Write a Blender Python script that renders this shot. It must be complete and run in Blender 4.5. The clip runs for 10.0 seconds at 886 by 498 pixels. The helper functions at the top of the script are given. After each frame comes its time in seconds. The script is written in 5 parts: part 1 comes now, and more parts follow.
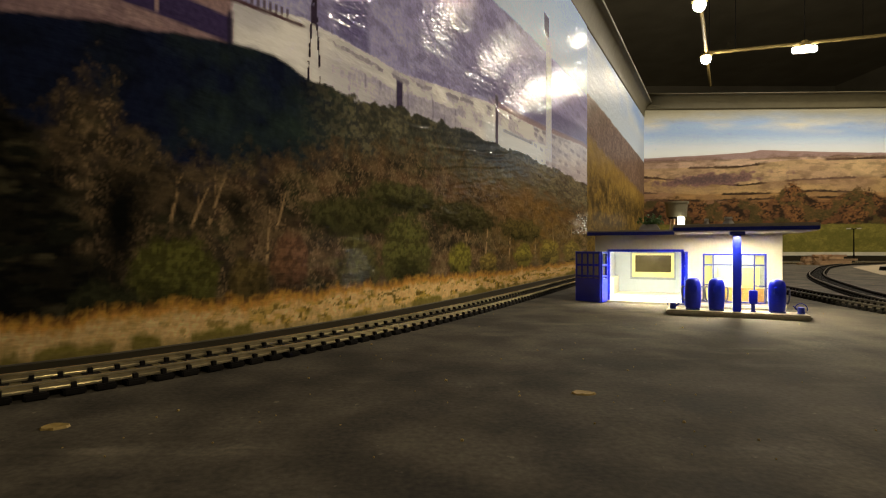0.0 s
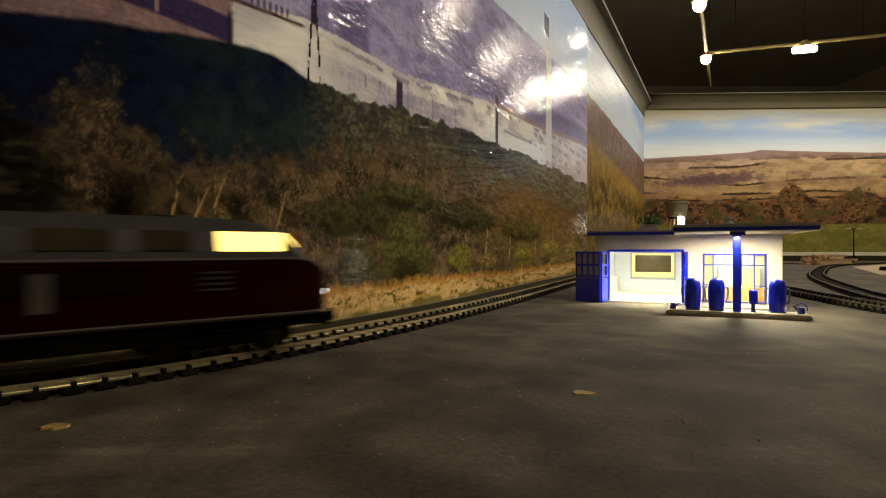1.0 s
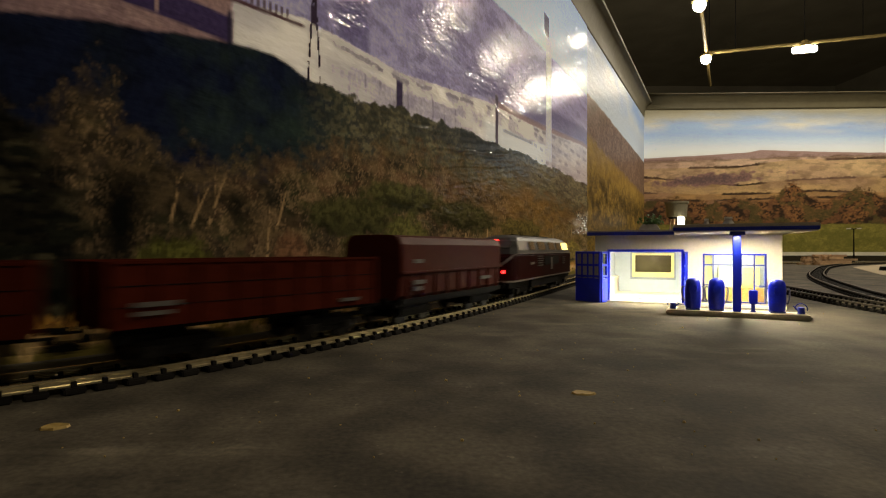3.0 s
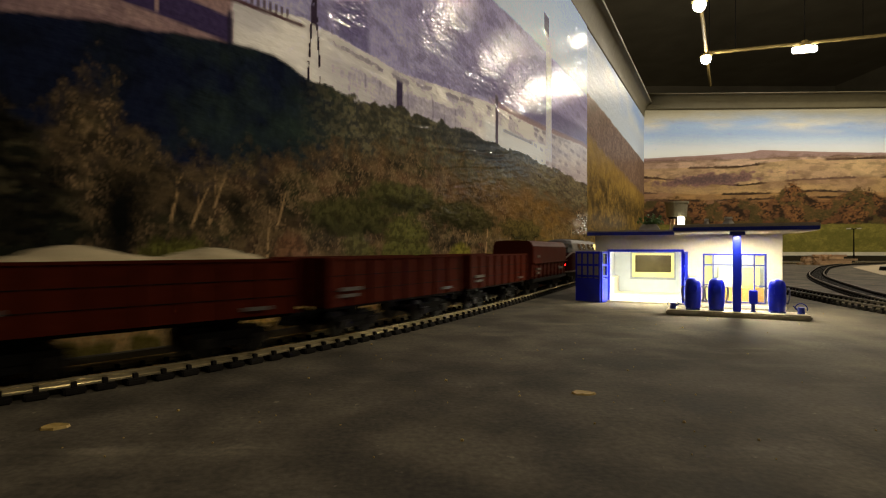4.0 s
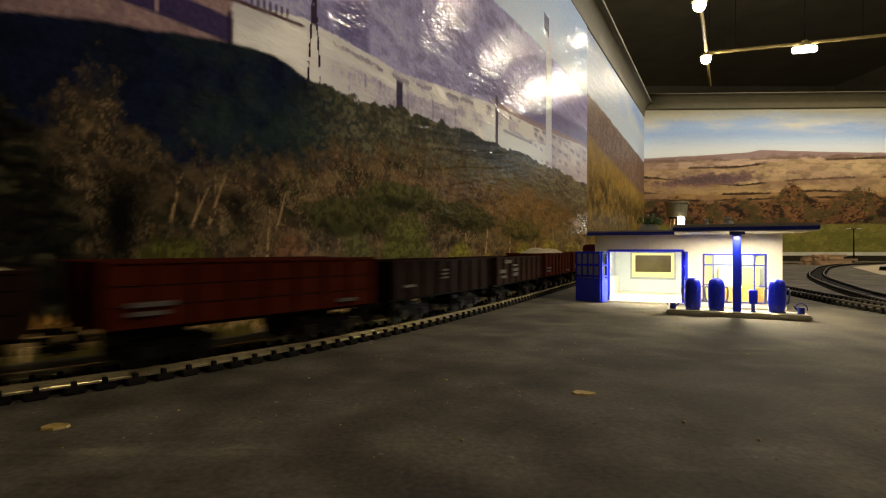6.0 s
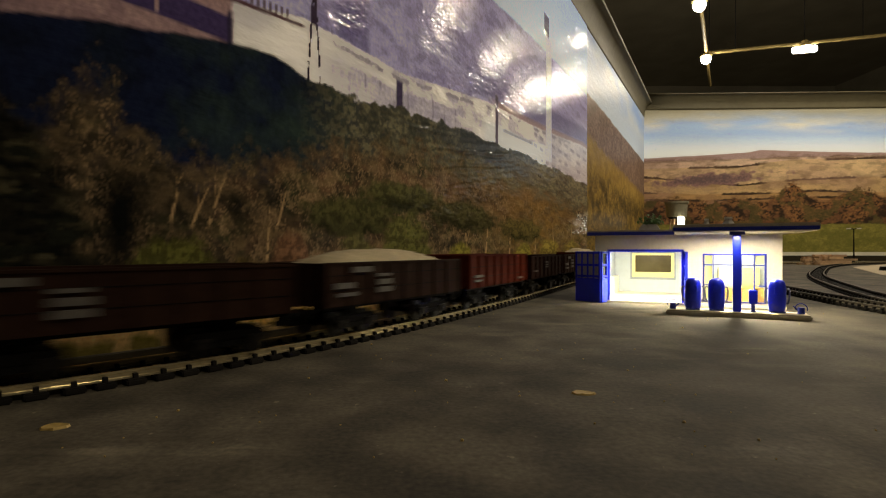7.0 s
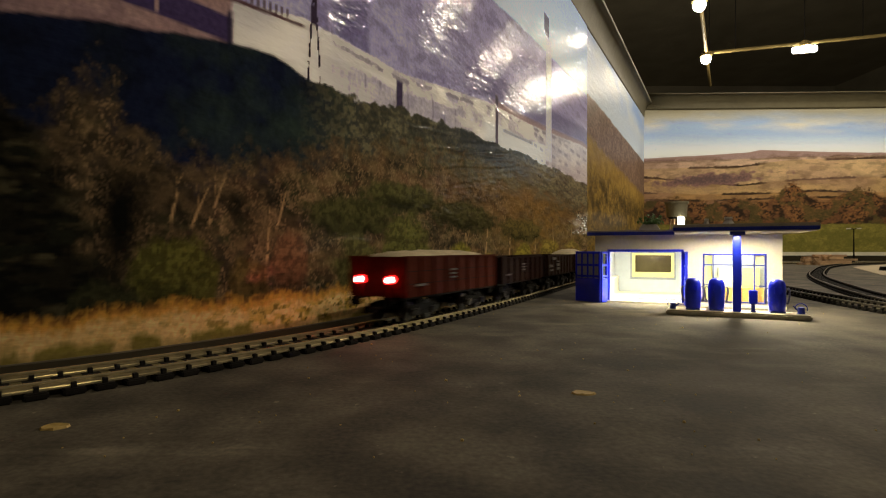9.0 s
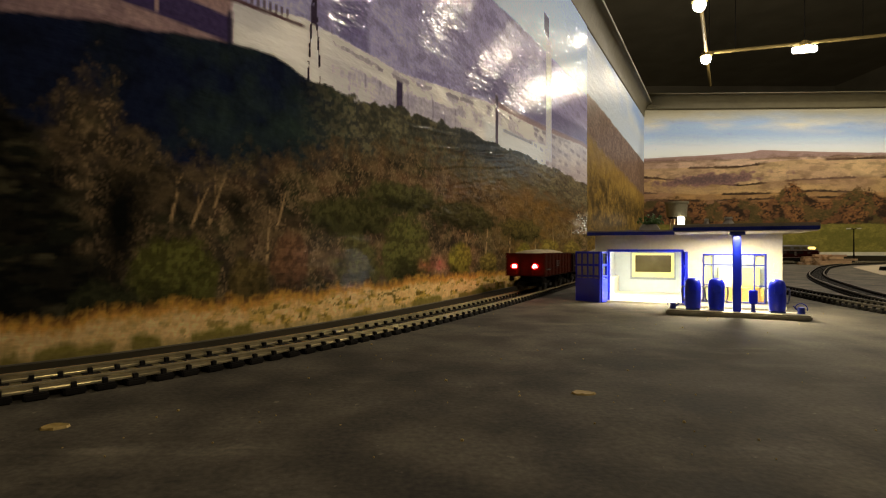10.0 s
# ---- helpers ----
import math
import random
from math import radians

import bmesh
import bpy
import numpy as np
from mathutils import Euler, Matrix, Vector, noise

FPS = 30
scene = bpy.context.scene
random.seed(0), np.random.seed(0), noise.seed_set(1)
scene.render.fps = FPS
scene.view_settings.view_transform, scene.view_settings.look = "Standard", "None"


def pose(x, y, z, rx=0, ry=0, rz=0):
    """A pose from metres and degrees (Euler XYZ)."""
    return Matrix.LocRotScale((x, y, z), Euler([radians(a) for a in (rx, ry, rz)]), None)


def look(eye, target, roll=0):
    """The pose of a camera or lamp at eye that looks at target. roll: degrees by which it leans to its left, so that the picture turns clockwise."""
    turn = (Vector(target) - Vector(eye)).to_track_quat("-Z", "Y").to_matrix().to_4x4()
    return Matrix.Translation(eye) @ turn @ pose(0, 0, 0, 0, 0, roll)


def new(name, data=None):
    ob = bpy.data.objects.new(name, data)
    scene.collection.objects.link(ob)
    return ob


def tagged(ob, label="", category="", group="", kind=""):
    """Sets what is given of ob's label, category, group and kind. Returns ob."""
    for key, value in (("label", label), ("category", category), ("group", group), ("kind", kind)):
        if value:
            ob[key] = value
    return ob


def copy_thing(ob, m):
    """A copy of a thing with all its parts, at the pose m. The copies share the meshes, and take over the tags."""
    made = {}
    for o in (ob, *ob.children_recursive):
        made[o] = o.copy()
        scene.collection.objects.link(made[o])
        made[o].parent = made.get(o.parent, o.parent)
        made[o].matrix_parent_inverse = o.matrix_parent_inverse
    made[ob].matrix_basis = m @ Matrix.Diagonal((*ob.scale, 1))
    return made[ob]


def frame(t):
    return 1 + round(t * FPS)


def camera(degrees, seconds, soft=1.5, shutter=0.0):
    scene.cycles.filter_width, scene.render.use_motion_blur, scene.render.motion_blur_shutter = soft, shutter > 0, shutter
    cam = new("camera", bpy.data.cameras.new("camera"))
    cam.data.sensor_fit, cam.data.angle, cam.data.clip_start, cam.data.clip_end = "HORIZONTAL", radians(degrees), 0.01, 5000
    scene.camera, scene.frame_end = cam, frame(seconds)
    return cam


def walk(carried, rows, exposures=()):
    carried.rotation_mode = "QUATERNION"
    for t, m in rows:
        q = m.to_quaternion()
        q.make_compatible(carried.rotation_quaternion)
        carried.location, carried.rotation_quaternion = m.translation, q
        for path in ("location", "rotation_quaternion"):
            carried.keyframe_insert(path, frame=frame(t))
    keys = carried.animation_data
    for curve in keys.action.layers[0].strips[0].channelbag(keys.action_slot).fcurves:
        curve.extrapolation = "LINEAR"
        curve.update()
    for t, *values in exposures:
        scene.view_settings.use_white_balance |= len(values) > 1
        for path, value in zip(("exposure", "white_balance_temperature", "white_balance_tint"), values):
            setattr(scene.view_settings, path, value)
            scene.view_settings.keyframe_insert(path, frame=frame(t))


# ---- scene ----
# model railway on a table, scale 1:87, seen from 4 cm above the table top
cam = camera(80, 10.0, soft=1.15, shutter=0.9)
EYE = (0, 0, 0.040)
walk(cam, [(0, look(EYE, (0, 1, 0.040))), (10, look(EYE, (0, 1, 0.040)))], [(0, 0.0), (10, 0.0)])

# ---- plan: the main line, a table of points along its centre ----
STEP = 0.002


def march(x, y, headings):
    """Points every STEP metres from (x, y) along headings (radians from +y towards +x)."""
    xs = x + np.concatenate([[0], np.cumsum(np.sin(headings[:-1]) * STEP)])
    ys = y + np.concatenate([[0], np.cumsum(np.cos(headings[:-1]) * STEP)])
    return xs, ys


def line_headings():
    s = np.arange(0, 3.2, STEP)
    h = 0.4299 + 0.5239 * np.exp(-s / 0.1127)
    ease = np.clip((s - 0.55) / 0.3, 0, 1)
    h = h + ease * (radians(27) - h)
    turn = np.clip((s - 1.14) / 0.36, 0, 1)
    return h + turn * radians(49)


HEAD = line_headings()
LX, LY = march(-0.1378, 0.1269, HEAD)
BACK = HEAD[0]


def on_line(s, side=0.0):
    """A point of the main line at s metres, side metres to the right of it, and its heading."""
    side = side - 0.003 * math.exp(-max(s, 0) / 0.08)
    if s < 0:
        x, y, h = LX[0] + s * math.sin(BACK), LY[0] + s * math.cos(BACK), BACK
    else:
        i = min(s / STEP, len(LX) - 2)
        k = int(i)
        f = i - k
        x, y, h = LX[k] + f * (LX[k + 1] - LX[k]), LY[k] + f * (LY[k + 1] - LY[k]), HEAD[k]
    return x + side * math.cos(h), y - side * math.sin(h), h


WALL_GAP = 0.045
W0 = on_line(0.6, -WALL_GAP)
WALL_TURN = radians(26.3)
CORNER_U = 0.6 + 1.28


def on_wall(u):
    """A point of the side backdrop at u metres along it, and its heading."""
    if u < 0.6:
        return on_line(u, -WALL_GAP)
    k = u - 0.6
    return W0[0] + k * math.sin(WALL_TURN), W0[1] + k * math.cos(WALL_TURN), WALL_TURN


# ---- light: track lamps under the ceiling of a dark room, plus two added ----
world = bpy.data.worlds.new("room_air")
scene.world = world
world.use_nodes = True
world.node_tree.nodes["Background"].inputs[0].default_value = (0.55, 0.5, 0.42, 1)
world.node_tree.nodes["Background"].inputs[1].default_value = 0.012

CEILING_Z = 2.20
RAIL_Z = 1.03
LAMP_Z = 1.00
# last two entries: unseen fill lamps added to brighten table, walls and fronts
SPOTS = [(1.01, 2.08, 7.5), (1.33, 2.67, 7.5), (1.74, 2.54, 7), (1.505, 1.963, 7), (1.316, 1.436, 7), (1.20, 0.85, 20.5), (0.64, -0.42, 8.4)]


def light(name, kind, place, power, colour, size):
    data = bpy.data.lights.new(name, kind)
    data.energy, data.color = power, colour
    data.shadow_soft_size = size
    ob = new(name, data)
    ob.location = place
    return ob


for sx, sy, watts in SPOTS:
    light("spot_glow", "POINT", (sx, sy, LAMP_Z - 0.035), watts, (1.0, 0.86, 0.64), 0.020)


# ---- materials ----
def lin(r, g, b):
    """Linear colour of display values 0 to 255."""
    f = lambda c: c / 12.92 if c < 0.04045 else ((c + 0.055) / 1.055) ** 2.4
    return (f(r / 255), f(g / 255), f(b / 255))


def material(name, colour, rough=0.6, metal=0.0, scale=200.0, vary=0.25, bump=0.15, stain=None, coat=0.0, per_piece=0.0, spec=0.5):
    """A surface with grain at two scales, fine relief and uneven gloss; scale in grains per metre."""
    m = bpy.data.materials.new(name)
    m.use_nodes = True
    nt = m.node_tree
    bsdf = nt.nodes["Principled BSDF"]
    tc = nt.nodes.new("ShaderNodeTexCoord")
    fine, broad = nt.nodes.new("ShaderNodeTexNoise"), nt.nodes.new("ShaderNodeTexNoise")
    for n, s, d in ((fine, scale, 6.0), (broad, scale * 0.09, 3.0)):
        n.inputs["Scale"].default_value, n.inputs["Detail"].default_value = s, d
        nt.links.new(tc.outputs["Object"], n.inputs["Vector"])
    both = nt.nodes.new("ShaderNodeMath")
    both.operation = "ADD"
    nt.links.new(fine.outputs[0], both.inputs[0])
    nt.links.new(broad.outputs[0], both.inputs[1])
    ramp = nt.nodes.new("ShaderNodeMapRange")
    ramp.inputs[1].default_value, ramp.inputs[2].default_value = 0.6, 1.4
    nt.links.new(both.outputs[0], ramp.inputs[0])
    mix = nt.nodes.new("ShaderNodeMix")
    mix.data_type = "RGBA"
    low = stain or tuple(c * (1 - vary) for c in colour)
    high = tuple(min(1, c * (1 + vary * 0.7)) for c in colour)
    mix.inputs[6].default_value, mix.inputs[7].default_value = (*low, 1), (*high, 1)
    nt.links.new(ramp.outputs[0], mix.inputs[0])
    out = mix.outputs[2]
    if per_piece:
        info, hsv, rng = nt.nodes.new("ShaderNodeObjectInfo"), nt.nodes.new("ShaderNodeHueSaturation"), nt.nodes.new("ShaderNodeMapRange")
        rng.inputs[3].default_value, rng.inputs[4].default_value = 1 - per_piece, 1 + per_piece
        nt.links.new(info.outputs["Random"], rng.inputs[0])
        nt.links.new(rng.outputs[0], hsv.inputs["Value"])
        nt.links.new(out, hsv.inputs["Color"])
        out = hsv.outputs[0]
    nt.links.new(out, bsdf.inputs["Base Color"])
    gloss = nt.nodes.new("ShaderNodeMapRange")
    gloss.inputs[3].default_value, gloss.inputs[4].default_value = max(0.02, rough - 0.1), min(1, rough + 0.1)
    nt.links.new(broad.outputs[0], gloss.inputs[0])
    nt.links.new(gloss.outputs[0], bsdf.inputs["Roughness"])
    bsdf.inputs["Metallic"].default_value = metal
    bsdf.inputs["Coat Weight"].default_value = coat
    bsdf.inputs["Specular IOR Level"].default_value = spec
    if bump:
        b = nt.nodes.new("ShaderNodeBump")
        b.inputs["Strength"].default_value, b.inputs["Distance"].default_value = bump, 0.3 / scale
        nt.links.new(fine.outputs[0], b.inputs["Height"])
        nt.links.new(b.outputs[0], bsdf.inputs["Normal"])
    return m


def glowing(name, colour, strength):
    m = bpy.data.materials.new(name)
    m.use_nodes = True
    b = m.node_tree.nodes["Principled BSDF"]
    b.inputs["Base Color"].default_value = (*colour, 1)
    b.inputs["Emission Color"].default_value = (*colour, 1)
    b.inputs["Emission Strength"].default_value = strength
    return m


def glass(name, tint=(0.9, 0.95, 0.95), rough=0.05):
    m = bpy.data.materials.new(name)
    m.use_nodes = True
    b = m.node_tree.nodes["Principled BSDF"]
    b.inputs["Base Color"].default_value = (*tint, 1)
    b.inputs["Transmission Weight"].default_value = 1.0
    b.inputs["Roughness"].default_value = rough
    b.inputs["IOR"].default_value = 1.1
    return m


def mural_material(name, rough, ripple, ior=1.14):
    """Printed paper on board: the printed picture is the mesh's colour attribute, with a fine print grain and paper ripples."""
    m = bpy.data.materials.new(name)
    m.use_nodes = True
    nt = m.node_tree
    bsdf = nt.nodes["Principled BSDF"]
    att = nt.nodes.new("ShaderNodeVertexColor")
    att.layer_name = "print"
    tc = nt.nodes.new("ShaderNodeTexCoord")
    grain = nt.nodes.new("ShaderNodeTexNoise")
    grain.inputs["Scale"].default_value, grain.inputs["Detail"].default_value = 420, 5
    nt.links.new(tc.outputs["Object"], grain.inputs["Vector"])
    hsv, rng = nt.nodes.new("ShaderNodeHueSaturation"), nt.nodes.new("ShaderNodeMapRange")
    rng.inputs[1].default_value, rng.inputs[2].default_value = 0.3, 0.7
    rng.inputs[3].default_value, rng.inputs[4].default_value = 0.84, 1.16
    nt.links.new(grain.outputs[0], rng.inputs[0])
    nt.links.new(rng.outputs[0], hsv.inputs["Value"])
    nt.links.new(att.outputs[0], hsv.inputs["Color"])
    nt.links.new(hsv.outputs[0], bsdf.inputs["Base Color"])
    bsdf.inputs["Roughness"].default_value = rough
    bsdf.inputs["IOR"].default_value = ior
    mp = nt.nodes.new("ShaderNodeMapping")
    mp.inputs["Scale"].default_value = (22, 22, 75)
    nt.links.new(tc.outputs["Object"], mp.inputs[0])
    wave = nt.nodes.new("ShaderNodeTexNoise")
    wave.inputs["Scale"].default_value, wave.inputs["Detail"].default_value, wave.inputs["Roughness"].default_value = 1.6, 3, 0.5
    nt.links.new(mp.outputs[0], wave.inputs["Vector"])
    crease = nt.nodes.new("ShaderNodeTexNoise")
    crease.inputs["Scale"].default_value, crease.inputs["Detail"].default_value = 5.5, 2
    nt.links.new(mp.outputs[0], crease.inputs["Vector"])
    sum_ = nt.nodes.new("ShaderNodeMath")
    sum_.operation, sum_.inputs[2].default_value = "MULTIPLY_ADD", 0.0
    sum_.inputs[1].default_value = 0.32
    nt.links.new(crease.outputs[0], sum_.inputs[0])
    nt.links.new(wave.outputs[0], sum_.inputs[2])
    b = nt.nodes.new("ShaderNodeBump")
    b.inputs["Strength"].default_value, b.inputs["Distance"].default_value = ripple, 0.004
    nt.links.new(sum_.outputs[0], b.inputs["Height"])
    nt.links.new(b.outputs[0], bsdf.inputs["Normal"])
    return m


M_TABLE = material("felt_grey", (0.104, 0.088, 0.061), 0.85, scale=700, vary=0.75, bump=0.3, stain=(0.050, 0.042, 0.031), spec=0.3)
def worn_felt(m):
    """Adds dark blotches a few centimetres wide and pale drawn-out scuffs to a surface."""
    nt = m.node_tree
    bsdf = nt.nodes["Principled BSDF"]
    tint = bsdf.inputs["Base Color"].links[0].from_socket
    tc = nt.nodes.new("ShaderNodeTexCoord")
    for size, stretch, low, high, dark, pale in ((34, 1.0, 0.42, 0.60, 1.12, 0.62), (9, 1.0, 0.40, 0.62, 1.10, 0.80), (16, 7.0, 0.60, 0.72, 1.0, 1.45), (300, 1.0, 0.68, 0.74, 1.0, 2.1)):
        mp, n, ramp, mix = nt.nodes.new("ShaderNodeMapping"), nt.nodes.new("ShaderNodeTexNoise"), nt.nodes.new("ShaderNodeMapRange"), nt.nodes.new("ShaderNodeMix")
        mp.inputs["Rotation"].default_value, mp.inputs["Scale"].default_value = (0, 0, 0.5 * size), (1, stretch, 1)
        n.inputs["Scale"].default_value, n.inputs["Detail"].default_value = size, 4
        ramp.inputs[1].default_value, ramp.inputs[2].default_value = low, high
        ramp.inputs[3].default_value, ramp.inputs[4].default_value = dark, pale
        mix.data_type, mix.blend_type = "RGBA", "MULTIPLY"
        mix.inputs[0].default_value = 1.0
        nt.links.new(tc.outputs["Object"], mp.inputs[0])
        nt.links.new(mp.outputs[0], n.inputs["Vector"])
        nt.links.new(n.outputs[0], ramp.inputs[0])
        nt.links.new(tint, mix.inputs[6])
        nt.links.new(ramp.outputs[0], mix.inputs[7])
        tint = mix.outputs[2]
    nt.links.new(tint, bsdf.inputs["Base Color"])


worn_felt(M_TABLE)
M_DARK = material("dark_paint", (0.27, 0.245, 0.18), 0.8, scale=4, vary=0.3)
# dark tone and overhang stand in for the fade above the picture tops
M_TRIM = material("olive_fade_cove", (0.13, 0.115, 0.066), 0.6, scale=60, vary=0.2)
M_FOOT = material("foot_strip", (0.16, 0.14, 0.10), 0.7, scale=200, vary=0.3)
M_STRIP = material("white_border", (0.78, 0.74, 0.60), 0.6, scale=60, vary=0.15)
M_SKIRT = material("dark_skirting", (0.035, 0.030, 0.018), 0.9, scale=80, spec=0.1)
M_SLEEPER = material("sleeper_black", (0.016, 0.014, 0.012), 0.9, scale=1500, vary=0.4, per_piece=0.25, spec=0.12)
M_RAIL = material("rail_steel", (0.68, 0.58, 0.36), 0.24, 0.6, scale=300, vary=0.35, bump=0.10)
M_RAIL_OLD = material("rail_weathered", (0.10, 0.085, 0.06), 0.6, 0.4, scale=300, vary=0.3, bump=0.05, spec=0.2)
M_BALLAST = material("trackbed", (0.17, 0.14, 0.062), 0.7, scale=900, vary=0.4, spec=0.2)
M_BLACK = material("frame_black", (0.007, 0.0062, 0.0055), 0.6, scale=700, vary=0.3, spec=0.06)
M_WHEEL = material("wheel_metal", (0.022, 0.019, 0.016), 0.4, 0.5, scale=500, vary=0.3)
M_LAMP = glowing("lamp_bulb", (1.0, 0.95, 0.82), 25.0)
M_BAR = material("lamp_bar", (0.16, 0.12, 0.045), 0.5, scale=60, spec=0.1)


# ---- mesh helpers ----
def box(bm, x0, y0, z0, x1, y1, z1, bevel=0.0):
    m = Matrix.LocRotScale(((x0 + x1) / 2, (y0 + y1) / 2, (z0 + z1) / 2), None, (abs(x1 - x0), abs(y1 - y0), abs(z1 - z0)))
    got = bmesh.ops.create_cube(bm, size=1, matrix=m)
    if bevel:
        vs = set(got["verts"])
        es = [e for e in bm.edges if e.verts[0] in vs and e.verts[1] in vs]
        bmesh.ops.bevel(bm, geom=es, offset=bevel, segments=2, affect="EDGES", clamp_overlap=True)
    return bm


def tube(bm, a, b, r, r2=None, n=12):
    """A rod from a to b."""
    a, b = Vector(a), Vector(b)
    d = b - a
    m = Matrix.Translation((a + b) / 2) @ d.to_track_quat("Z", "Y").to_matrix().to_4x4()
    bmesh.ops.create_cone(bm, cap_ends=True, segments=n, radius1=r, radius2=r if r2 is None else r2, depth=d.length, matrix=m)
    return bm


def chain(bm, points, r, n=8):
    for a, b in zip(points, points[1:]):
        tube(bm, a, b, r, n=n)
    return bm


def loft(bm, sections, close=True):
    """Skins a list of equal rings of points, with end caps."""
    rings = [[bm.verts.new(p) for p in ring] for ring in sections]
    for r0, r1 in zip(rings, rings[1:]):
        n = len(r0)
        for i in range(n):
            bm.faces.new((r0[i], r0[(i + 1) % n], r1[(i + 1) % n], r1[i]))
    if close:
        bm.faces.new(rings[0][::-1])
        bm.faces.new(rings[-1])
    return bm


def mesh_of(name, bm, mat, smooth=False):
    bmesh.ops.recalc_face_normals(bm, faces=bm.faces)
    me = bpy.data.meshes.new(name)
    bm.to_mesh(me)
    bm.free()
    me.materials.append(mat)
    if smooth:
        for p in me.polygons:
            p.use_smooth = True
    return me


def part(name, bm, mat, parent=None, label="", smooth=False):
    ob = new(name, mesh_of(name, bm, mat, smooth))
    if parent is not None:
        ob.parent = parent
    if label:
        tagged(ob, label)
    return ob


def thing(name, label, category, group="", place=None):
    ob = new(name)
    ob.empty_display_size = 0.01
    if place is not None:
        ob.matrix_basis = place
    return tagged(ob, label, category, group)


def bm_new():
    return bmesh.new()


# ---- the setting ----
def grid_mesh(name, px, py, pz, colours, mat):
    """A sheet of rows x columns of points with a printed picture."""
    rows, cols = px.shape
    co = np.stack([px, py, pz], -1).reshape(-1, 3).astype(np.float32)
    i = np.arange(rows * cols).reshape(rows, cols)
    quads = np.stack([i[:-1, :-1], i[:-1, 1:], i[1:, 1:], i[1:, :-1]], -1).reshape(-1, 4)
    me = bpy.data.meshes.new(name)
    me.vertices.add(len(co))
    me.vertices.foreach_set("co", co.ravel())
    me.loops.add(quads.size)
    me.loops.foreach_set("vertex_index", quads.ravel().astype(np.int32))
    me.polygons.add(len(quads))
    me.polygons.foreach_set("loop_start", np.arange(0, quads.size, 4, dtype=np.int32))
    me.update(calc_edges=True)
    me.polygons.foreach_set("use_smooth", np.ones(len(quads), bool))
    att = me.color_attributes.new("print", "FLOAT_COLOR", "POINT")
    rgba = np.concatenate([colours.reshape(-1, 3), np.ones((len(co), 1))], 1).astype(np.float32)
    att.data.foreach_set("color", rgba.ravel())
    me.materials.append(mat)
    return new(name, me)


RNG = np.random.default_rng(5)


def value_noise(a, b):
    """Smooth random values 0 to 1 over arrays of coordinates, one cell a unit."""
    lat = RNG.random((256, 256))
    ia, ib = np.floor(a).astype(int), np.floor(b).astype(int)
    fa, fb = a - ia, b - ib
    fa, fb = fa * fa * (3 - 2 * fa), fb * fb * (3 - 2 * fb)
    g = lambda p, q: lat[p % 256, q % 256]
    return (g(ia, ib) * (1 - fa) + g(ia + 1, ib) * fa) * (1 - fb) + (g(ia, ib + 1) * (1 - fa) + g(ia + 1, ib + 1) * fa) * fb


def fbm(a, b, octaves=4):
    total, amp, norm = 0, 1.0, 0
    for k in range(octaves):
        total = total + amp * value_noise(a * 2 ** k, b * 2 ** k)
        norm += amp
        amp *= 0.55
    return total / norm


def lay(img, mask, colour):
    """Lays a colour (display values) over the picture by a mask 0 to 1."""
    m = np.clip(mask, 0, 1)[..., None]
    img[:] = img * (1 - m) + np.array(lin(*colour)) * m


def soft(x, edge, width):
    return np.clip((x - edge) / width + 0.5, 0, 1)


def band(x, lo, hi, w):
    return soft(x, lo, w) * (1 - soft(x, hi, w))


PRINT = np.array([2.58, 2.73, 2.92])


